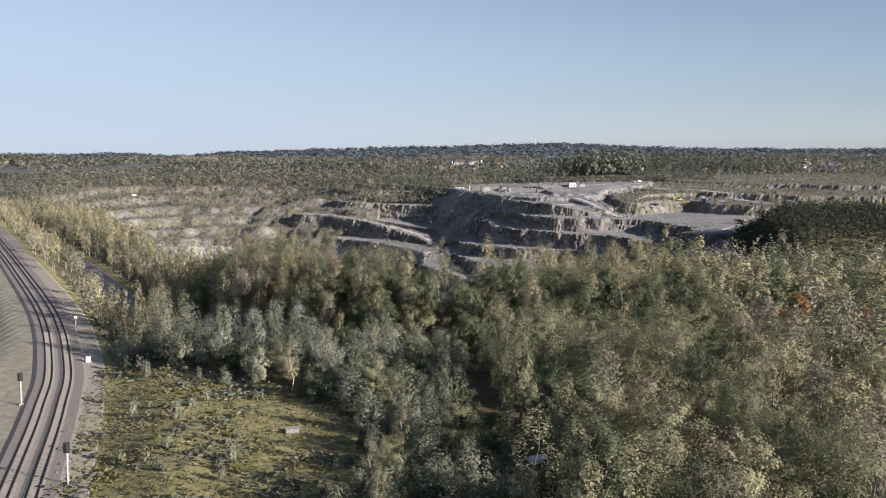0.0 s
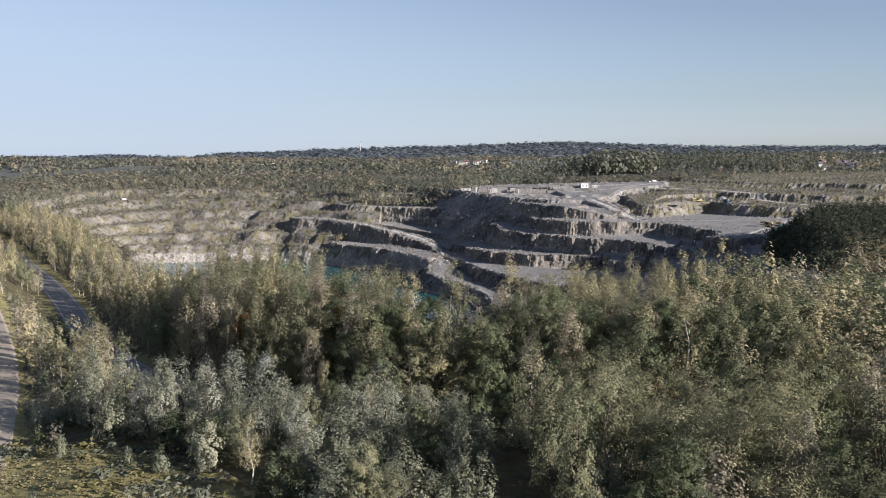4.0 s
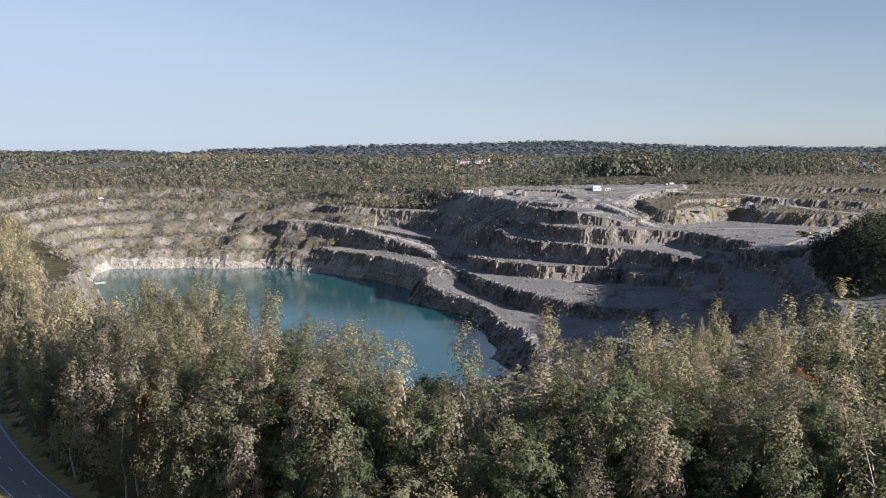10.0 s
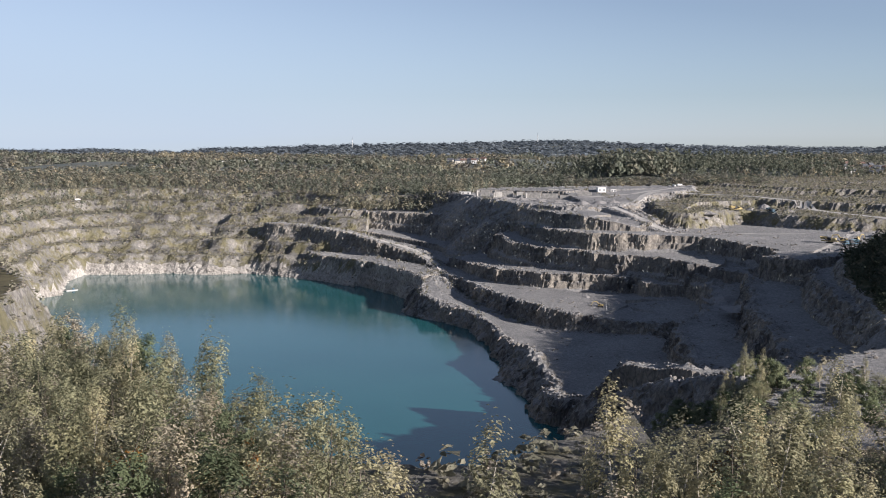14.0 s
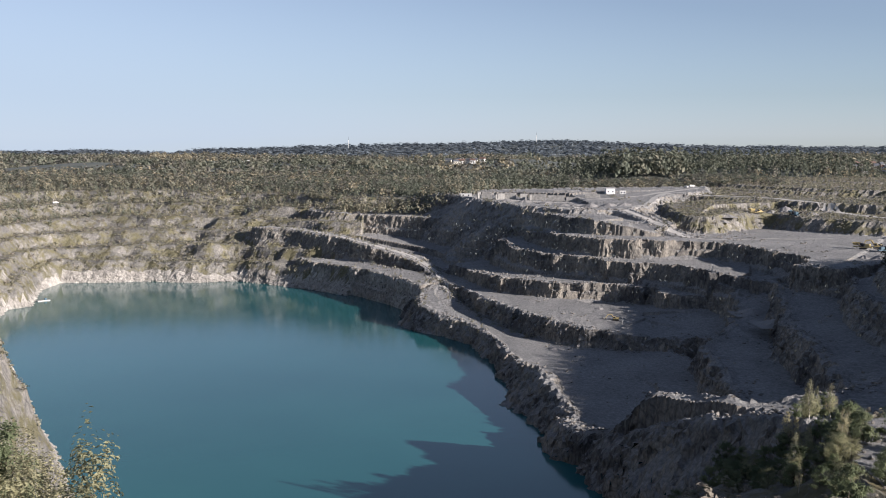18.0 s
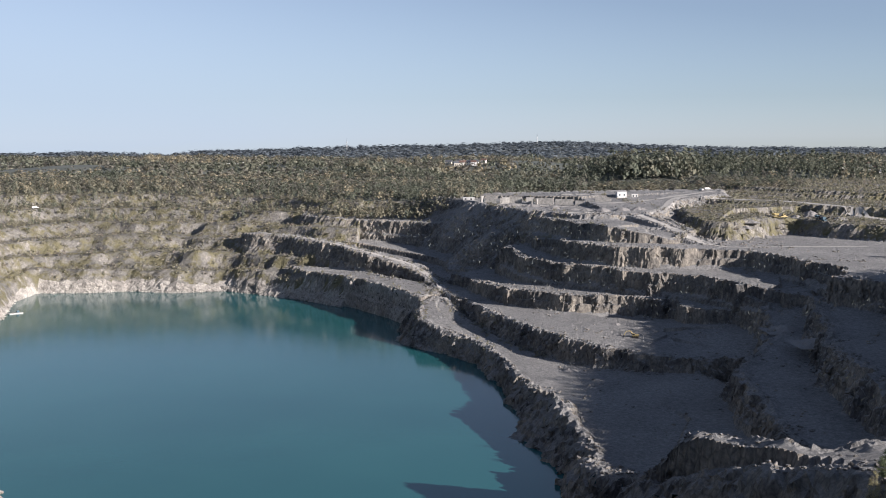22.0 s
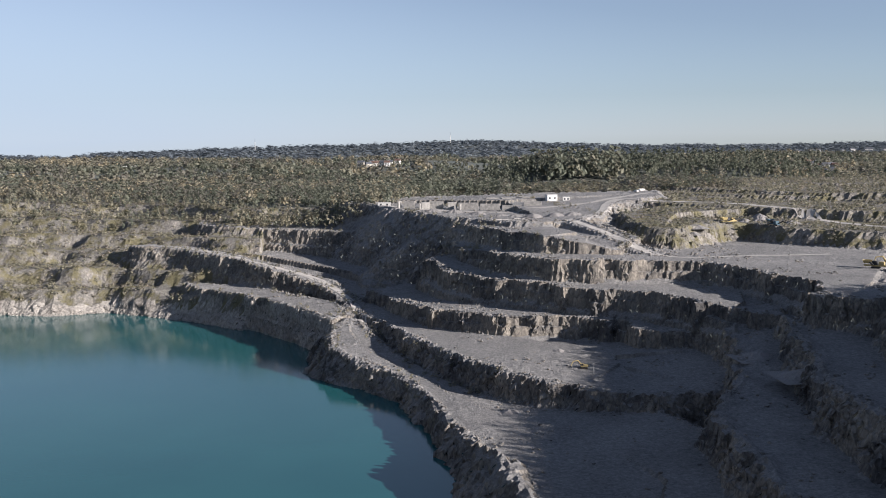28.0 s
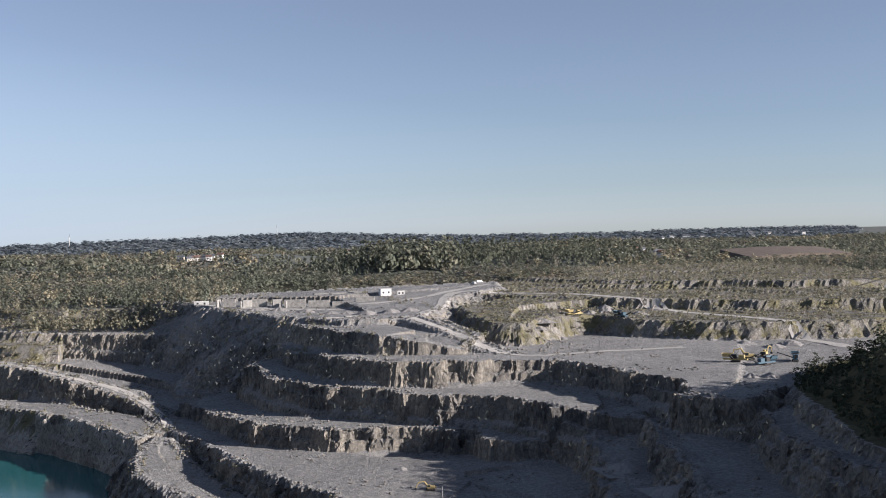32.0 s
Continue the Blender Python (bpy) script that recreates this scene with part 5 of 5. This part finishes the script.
def crusher(x, y, z, turn, paint):
    root = tagged(new("rock_crusher"), "mobile rock crusher with conveyor belts in the yard", "crusher", "machines in the yard")
    root.matrix_basis = pose(x, y, z, 0, 0, turn)
    for sy_ in (-1.2, 1.2):
        part("track", box(bmesh.new(), (4.2, 0.5, 0.8), pose(0, sy_, 0.4), 0.25), RUBBER, root)
    part("chassis", box(bmesh.new(), (11, 2.2, 0.7), pose(0, 0, 1.4), 0.08), paint, root)
    part("engine_box", box(bmesh.new(), (2.6, 2.3, 1.7), pose(-2.8, 0, 2.5), 0.1), paint, root)
    part("crusher_box", box(bmesh.new(), (2.4, 2.2, 2.0), pose(0.6, 0, 2.6), 0.12), DARKPAINT, root)
    hp = bmesh.new()
    for sx_, sy_, rx, ry in ((0, 1.5, -28, 0), (0, -1.5, 28, 0)):
        box(hp, (3.6, 0.12, 1.7), pose(3.8, sy_, 3.2, rx, 0, 0), 0.02)
    box(hp, (0.12, 3.2, 1.7), pose(5.6, 0, 3.2, 0, 25, 0), 0.02)
    part("hopper", hp, paint, root)
    for sx_, lift in ((-1, 4.0), (1, 3.0)):
        belt = bmesh.new()
        box(belt, (8.0, 1.0, 0.35), pose(-7.2 if sx_ < 0 else 1.0, 0 if sx_ < 0 else 4.2, 2.6, 0, 22 if sx_ < 0 else 0, 0 if sx_ < 0 else 90) @ pose(0, 0, 0, 0, 0 if sx_ < 0 else -18, 0), 0.03)
        part("conveyor", belt, DARKPAINT, root)
    return root


def heap(name, x, y, z, radius, height, mat, label, category, seed, squash=1.0):
    rs_ = np.random.RandomState(seed)
    b = bmesh.new()
    bmesh.ops.create_grid(b, x_segments=22, y_segments=22, size=radius * 1.25)
    for v in b.verts:
        r = math.hypot(v.co.x, v.co.y / squash)
        a = math.atan2(v.co.y, v.co.x)
        edge = radius * (0.86 + 0.1 * math.sin(3 * a + seed) + 0.06 * math.sin(7 * a))
        n3 = noise.noise(Vector((v.co.x * 0.9, v.co.y * 0.9, seed)))
        v.co.z = max(-0.6, height * (1 - r / edge)) * (1 if r < edge else 1) - height * 0.12 * math.exp(-(r / (0.25 * radius)) ** 2) + 0.12 * height * n3
        v.co.z = max(v.co.z, -0.5)
    ob = tagged(part(name, b, mat), label, category, "mounds in the quarry")
    ob.matrix_basis = pose(x, y, z)
    return ob


excavator(101, 444, ground_z(101, 444), 172, YELLOW, 0.75, 0.6)
drill = tagged(new("survey_post"), "thin upright marker post on the quarry floor", "post")
drill.matrix_basis = pose(103, 434, ground_z(103, 434))
part("post", tube(bmesh.new(), (0, 0, -0.3), (0, 0, 4.2), 0.09, 0.07), PALEPAINT, drill)
part("collar", tube(bmesh.new(), (0, 0, 0), (0, 0, 0.4), 0.3, 0.2), CONCRETE, drill)
excavator(271, 512, ground_z(271, 512), 160, YELLOW, 1.15)
excavator(283, 518, ground_z(283, 518), 35, YELLOW, 1.0)
crusher(268, 492, ground_z(268, 492), 15, TEAL)
crusher(258, 501, ground_z(258, 501), 140, YELLOW)
crusher(286, 497, ground_z(286, 497), 60, TEAL)
crusher(238, 652, ground_z(238, 652), 200, YELLOW)
crusher(262, 640, ground_z(262, 640), 100, TEAL)
for j, (hx, hy, r, hh_) in enumerate(((243, 461, 4.5, 2.4), (250, 458, 5, 2.6), (267, 676, 9, 5.5), (254, 668, 6, 3), (280, 655, 6, 2.4), (212, 630, 5, 1.8), (221, 628, 6, 2.2), (206, 622, 4, 1.6), (320, 556, 9, 3.0), (306, 548, 7, 2.4), (300, 566, 6, 2.0),
                                    (62, 745, 7, 2.6), (76, 738, 8, 3.0), (90, 722, 7, 2.4), (122, 690, 9, 3.4), (136, 688, 8, 3.0), (148, 690, 7, 2.6), (104, 708, 6, 2.2), (112, 700, 6, 2.0), (97, 478, 3.5, 1.5), (168, 374, 9, 3.0), (168, 420, 8, 3.0), (64, 412, 5, 1.6))):
    heap("gravel_mound", hx, hy, ground_z(hx, hy) - 0.2, r, hh_, GREYHEAP, "grey mound of crushed stone on the quarry floor", "gravel mound", 5 + j)


# ---- ruins of the works and the low buildings ----
def wall_block(x, y, length, height, depth, turn, mat, label):
    b = box(bmesh.new(), (length, depth, height), pose(0, 0, height / 2), 0.06)
    bmesh.ops.subdivide_edges(b, edges=b.edges[:], cuts=2, use_grid_fill=True)
    for v in b.verts:
        v.co += Vector((noise.noise(v.co * 0.7), noise.noise(v.co * 0.7 + Vector((9, 0, 0))), noise.noise(v.co * 0.7 + Vector((0, 9, 0))))) * 0.18
    ob = tagged(part("concrete_wall", b, mat), label, "wall", "ruined walls of the works")
    ob.matrix_basis = pose(x, y, ground_z(x, y) - 0.3, 0, 0, turn)
    return ob


for wx, wy, ln, hg, dp, tn in ((40, 772, 7, 5.0, 1.2, 70), (47, 770, 8, 5.5, 0.9, -14), (58, 768, 6, 5.0, 3.0, 10), (66, 768, 10, 5.5, 0.9, -12), (77, 764, 6, 5.2, 3.4, 0), (88, 760, 14, 5.0, 0.9, -14), (103, 757, 14, 4.6, 0.9, -14), (118, 753, 14, 4.0, 0.9, -14), (132, 749, 12, 3.4, 0.9, -14),
                               (54, 762, 4, 4.5, 0.8, 80), (82, 757, 5, 4.5, 0.8, 76)):
    wall_block(wx, wy, ln, hg, dp, tn, CONCRETE, "broken grey concrete retaining wall of the old works")
for wx, wy, ln, tn in ((100, 674, 12, 20), (112, 679, 10, 12)):
    ob = tagged(part("concrete_slab", box(bmesh.new(), (ln, 3.0, 0.5), Matrix(), 0.05), CONCRETE), "pale fallen concrete slab on gravel", "slab", "slabs of the works")
    ob.matrix_basis = pose(wx, wy, ground_z(wx, wy) + 0.2, 2, 3, tn)


def house(name, x, y, z, w, l, h, turn, wall_mat, roof_mat, label, flat=False, floors=2, group="houses of the far villages"):
    root = tagged(new(name), label, "building" if flat else "house", group)
    root.matrix_basis = pose(x, y, z, 0, 0, turn)
    walls = part("wall", box(bmesh.new(), (w, l, h), pose(0, 0, h / 2 - 0.3), 0.03), wall_mat, root)
    if flat:
        part("roof", box(bmesh.new(), (w + 0.4, l + 0.4, 0.3), pose(0, 0, h - 0.2), 0.03), roof_mat, root)
    else:
        b = bmesh.new()
        pts = [(-w / 2 - 0.4, -l / 2 - 0.4, h - 0.4), (w / 2 + 0.4, -l / 2 - 0.4, h - 0.4), (w / 2 + 0.4, l / 2 + 0.4, h - 0.4), (-w / 2 - 0.4, l / 2 + 0.4, h - 0.4), (-w / 2 - 0.4, 0, h + l * 0.38), (w / 2 + 0.4, 0, h + l * 0.38)]
        vv = [b.verts.new(p) for p in pts]
        for f in ((0, 1, 5, 4), (2, 3, 4, 5), (0, 4, 3), (1, 2, 5), (0, 3, 2, 1)):
            b.faces.new([vv[i] for i in f])
        rf = part("roof", b, roof_mat, root)
        part("chimney", box(bmesh.new(), (0.8, 0.8, 2.0), pose(w * 0.2, 0.5, h + l * 0.38), 0.03), CONCRETE, rf)
    n = max(2, int(w / 3.2))
    for fl in range(floors):
        for i in range(n):
            wz = (h - 0.6) * (fl + 0.5) / floors
            win = part("window", box(bmesh.new(), (1.2, 0.08, 1.3), pose(-w / 2 + w * (i + 0.5) / n, -l / 2 - 0.02, wz), 0.01), GLASS, root)
    return root


house("works_building", 152, 785, ground_z(152, 785), 7.5, 6, 4.6, 4, WHITE, PALEPAINT, "small white flat-roofed works building at the quarry edge", True, 1, "buildings of the works")
house("site_hut", 163, 786, ground_z(163, 786), 5, 2.5, 2.6, 4, PALEPAINT, PALEPAINT, "low grey site hut beside the white building", True, 1, "buildings of the works")
house("site_hut", 30, 792, ground_z(30, 792), 9, 2.5, 2.4, -8, PALEPAINT, WHITE, "low pale container hut on the rim", True, 1, "buildings of the works")
for sx_, sy_ in ((110, 800), (122, 795), (134, 800)):
    b = bmesh.new()
    for j in range(5):
        box(b, (7 + random.uniform(-1, 1), 2.0, 0.5), pose(random.uniform(-2, 2), j * 2.4 - 4, 0.35, 0, 0, random.uniform(-4, 4)), 0.04)
    ob = tagged(part("stone_stack", b, CONCRETE), "rows of pale cut stone blocks stacked on the works floor", "stone stack", "stacks on the works floor")
    ob.matrix_basis = pose(sx_, sy_, ground_z(sx_, sy_))


def van(x, y, z, turn, mat, label):
    root = tagged(new("van"), label, "van", "vehicles in the quarry")
    root.matrix_basis = pose(x, y, z, 0, 0, turn)
    part("body", box(bmesh.new(), (4.6, 1.9, 1.5), pose(-0.4, 0, 1.25), 0.2), mat, root)
    part("bonnet", box(bmesh.new(), (1.3, 1.8, 0.8), pose(2.3, 0, 0.9), 0.2), mat, root)
    part("windscreen", box(bmesh.new(), (0.1, 1.6, 0.7), pose(1.95, 0, 1.6, 0, -25, 0), 0.02), GLASS, root)
    for wx in (-1.7, 1.9):
        for wy in (-0.9, 0.9):
            w = part("wheel", tube(bmesh.new(), (wx, wy - 0.12, 0.36), (wx, wy + 0.12, 0.36), 0.36, 0.36, 14), RUBBER, root)
            part("rim", tube(bmesh.new(), (wx, wy - 0.14, 0.36), (wx, wy + 0.14, 0.36), 0.2, 0.2, 10), PALEPAINT, w)
    return root


van(236, 845, ground_z(236, 845), 20, WHITE, "white van parked on the upper works road")
van(228, 832, ground_z(228, 832), 100, PALEPAINT, "silver van parked beside the works road")
van(-352, 886, ground_z(-352, 886), 30, WHITE, "white van standing on the bank path")
boat = tagged(new("pontoon"), "grey pump pontoon floating near the shore", "pontoon")
boat.matrix_basis = pose(-279, 637, 0.05, 0, 0, 40)
for py_ in (-1.2, 1.2):
    part("float", tube(bmesh.new(), (-4.5, py_, 0.1), (4.5, py_, 0.1), 0.4, 0.4, 10), PALEPAINT, boat)
part("deck", box(bmesh.new(), (9.5, 3.2, 0.15), pose(0, 0, 0.55), 0.02), CONCRETE, boat)
part("pump_box", box(bmesh.new(), (1.6, 1.4, 1.3), pose(1.5, 0, 1.25), 0.08), TEAL, boat)

# ploughed field on the far slope
field = bmesh.new()
bmesh.ops.create_grid(field, x_segments=24, y_segments=16, size=1.0)
for v in field.verts:
    a, b = v.co.x, v.co.y
    edge = 1 - 0.12 * math.sin(2.6 * a + 0.8) * (b > 0)
    v.co = Vector((FIELD[0] + 84 * a + 10 * b, FIELD[1] + 60 * b * edge, 67.5 + 3.8 * b - 3.0 * a * a + 0.5 * noise.noise(Vector((4 * a, 3 * b, 0)))))
skirt = bmesh.ops.extrude_edge_only(field, edges=[e for e in field.edges if e.is_boundary])
for g in skirt["geom"]:
    if isinstance(g, bmesh.types.BMVert):
        g.co.z -= 14
tagged(part("field", field, REDSOIL), "bare brown ploughed field on the far slope", "field", "", "structure")

# far villages, works and masts
rs = np.random.RandomState(33)
for vx, vy, n, spread in ((63, 1762, 9, 34), (704, 1650, 16, 60), (640, 1500, 5, 60), (355, 2500, 6, 60)):
    for j in range(n):
        hx, hy = vx + rs.uniform(-1, 1) * spread, vy + rs.uniform(-1, 1) * spread * 0.7
        house("house", hx, hy, ground_z(hx, hy) + 4, rs.uniform(7, 11), rs.uniform(7, 9), rs.uniform(4.5, 6.5), rs.uniform(-40, 40), WHITE if rs.rand() < 0.7 else CREAM, TILE if rs.rand() < 0.5 else SLATE,
              "white village house with a steep dark roof among trees")
for j in range(14):
    hx, hy = 1250 + 62 * j + rs.uniform(-25, 25), 3000 + 20 * j + rs.uniform(-160, 160)
    house("house", hx, hy, ground_z(hx, hy) + 2, rs.uniform(9, 18), rs.uniform(9, 12), rs.uniform(6, 11), rs.uniform(-20, 20), WHITE, SLATE, "large pale house on the far ridge", False, 3, "houses on the far ridge")
for j in range(4):
    hx, hy = -440 + 22 * j, 2150 + rs.uniform(-15, 15)
    house("warehouse", hx, hy, ground_z(hx, hy) + 7, 16, 12, 7 + 2 * (j % 2), 4, WHITE, PALEPAINT, "white flat-roofed warehouse on the wooded hill", True, 1, "warehouses on the hill")
for mx, my in ((-320, 4150), (417, 4240)):
    z = ground_z(mx, my)
    mast = tagged(new("radio_mast"), "thin red and white radio mast on the horizon", "mast", "masts on the horizon")
    mast.matrix_basis = pose(mx, my, z)
    part("shaft", tube(bmesh.new(), (0, 0, -2), (0, 0, 34), 1.3, 0.7), PALEPAINT, mast)
    part("antenna", tube(bmesh.new(), (0, 0, 34), (0, 0, 46), 0.5, 0.25), DARKPAINT, mast)
    part("platform", tube(bmesh.new(), (0, 0, 30), (0, 0, 31), 2.2, 2.2, 12), PALEPAINT, mast)

# loose stones on benches and floors
rs = np.random.RandomState(44)
stone_v, stone_f = [], []
ico = bmesh.new()
bmesh.ops.create_icosphere(ico, subdivisions=1, radius=1)
iv = np.array([v.co[:] for v in ico.verts])
ifc = np.array([[v.index for v in f.verts] for f in ico.faces])
ico.free()
n = 0
kx, ky = np.append(rs.uniform(-60, 240, 60000), rs.uniform(70, 200, 9000)), np.append(rs.uniform(190, 760, 60000), rs.uniform(20, 200, 9000))
kh, kk = land(kx, ky)
best = np.full(len(kx), 1e9)
for k, amp, poly in LEVELS[:11] + LEVELS[14:]:
    d, z = nearest(poly, kx, ky)
    best = np.minimum(best, np.where(np.abs(kh - z) < 3, np.abs(d + 1.5), 1e9))
chance = np.where(best < 2.2, 0.75 * (fbm(kx, ky, 22, 97) > 0.45), np.where(fbm(kx, ky, 18, 99) > np.where(ky < 200, 0.5, 0.62), np.where(ky < 200, 0.35, 0.2), 0.012))
for i in np.flatnonzero((rs.uniform(0, 1, len(kx)) < chance) & (kk == 1) & (kh > 0.5))[:8200]:
    s = rs.uniform(0.3, 1.0) ** 2 * 0.95 * np.array([rs.uniform(0.7, 1.3), rs.uniform(0.7, 1.3), rs.uniform(0.5, 0.9)])
    v = iv * s * rs.uniform(0.75, 1.2, (12, 1))
    a = rs.uniform(0, 6.28)
    v = v @ np.array([[math.cos(a), math.sin(a), 0], [-math.sin(a), math.cos(a), 0], [0, 0, 1]])
    stone_v.append(v + [kx[i], ky[i], kh[i] + 0.15])
    stone_f.append(ifc + n)
    n += 12
me = mesh_from("boulders", np.vstack(stone_v), np.vstack(stone_f))
me.materials.append(ROCK)
tagged(new("boulders", me), "loose grey boulders along the bench edges", "boulders", "", "stuff")

# tall dry grass and brambles on the meadow
rs = np.random.RandomState(55)
gxs, gys = rs.uniform(-72, 0, 9000), rs.uniform(-300, -170, 9000)
md, _ = nearest(MEADOW_EDGE, gxs, gys)
sel = md < 2
gxs, gys = gxs[sel], gys[sel]
gh, _ = land(gxs, gys)
lush = fbm(gxs, gys, 14, 15)
tufts = {"GOLD": Heap(), "OLIVE": Heap(), "GREEN": Heap()}
tuft = [crown(np.random.RandomState(500 + j), 1.0, 1.6, 0.0, 9, 0.33, "bush", 4) for j in range(4)]
for i in range(len(gxs)):
    k = "GREEN" if lush[i] > 0.68 else "OLIVE" if rs.rand() < 0.12 else "GOLD"
    v, f = tuft[rs.randint(4)]
    big = 2.2 if lush[i] > 0.63 and rs.rand() < 0.3 else 1.0
    tufts[k].add(v, f, gxs[i], gys[i], gh[i], rs.uniform(0, 6.28), rs.uniform(0.4, 0.9) * big, rs.uniform(0.4, 0.7))
for k, hp_ in tufts.items():
    hp_.done("meadow_grass", GRASS if k == "GOLD" else FAR[k], "tall yellowing grass and brambles of the meadow", "grass")

# brown brambles and low bushes between the service path and the meadow
rs = np.random.RandomState(66)
bram = {"BROWN": Heap(), "OLIVE": Heap(), "GREEN": Heap()}
bxs, bys = rs.uniform(-130, -30, 9000), rs.uniform(-300, -60, 9000)
rd, _ = nearest(RAIL_FINE, bxs, bys, closed=False)
side_x = np.interp(bys, [p[1] for p in RAIL_FINE], [p[0] for p in RAIL_FINE])
md, _ = nearest(MEADOW_EDGE, bxs, bys)
bh2, _ = land(bxs, bys)
for i in np.flatnonzero((bxs > side_x) & (rd > 11.5) & (rd < 18) & (md > 0)):
    near = rd[i] < 17
    k = "BROWN" if near and rs.rand() < 0.85 else "OLIVE" if rs.rand() < 0.6 else "GREEN"
    v, f = bush[rs.randint(4)]
    sc = rs.uniform(0.25, 0.45) if near else rs.uniform(0.5, 1.1)
    bram[k].add(v, f, bxs[i], bys[i], bh2[i] - 0.1, rs.uniform(0, 6.28), sc, rs.uniform(0.6, 1.1))
for k, hp_ in bram.items():
    hp_.done("brambles", FAR[k], "dark brown brambles beside the railway path", "brambles")
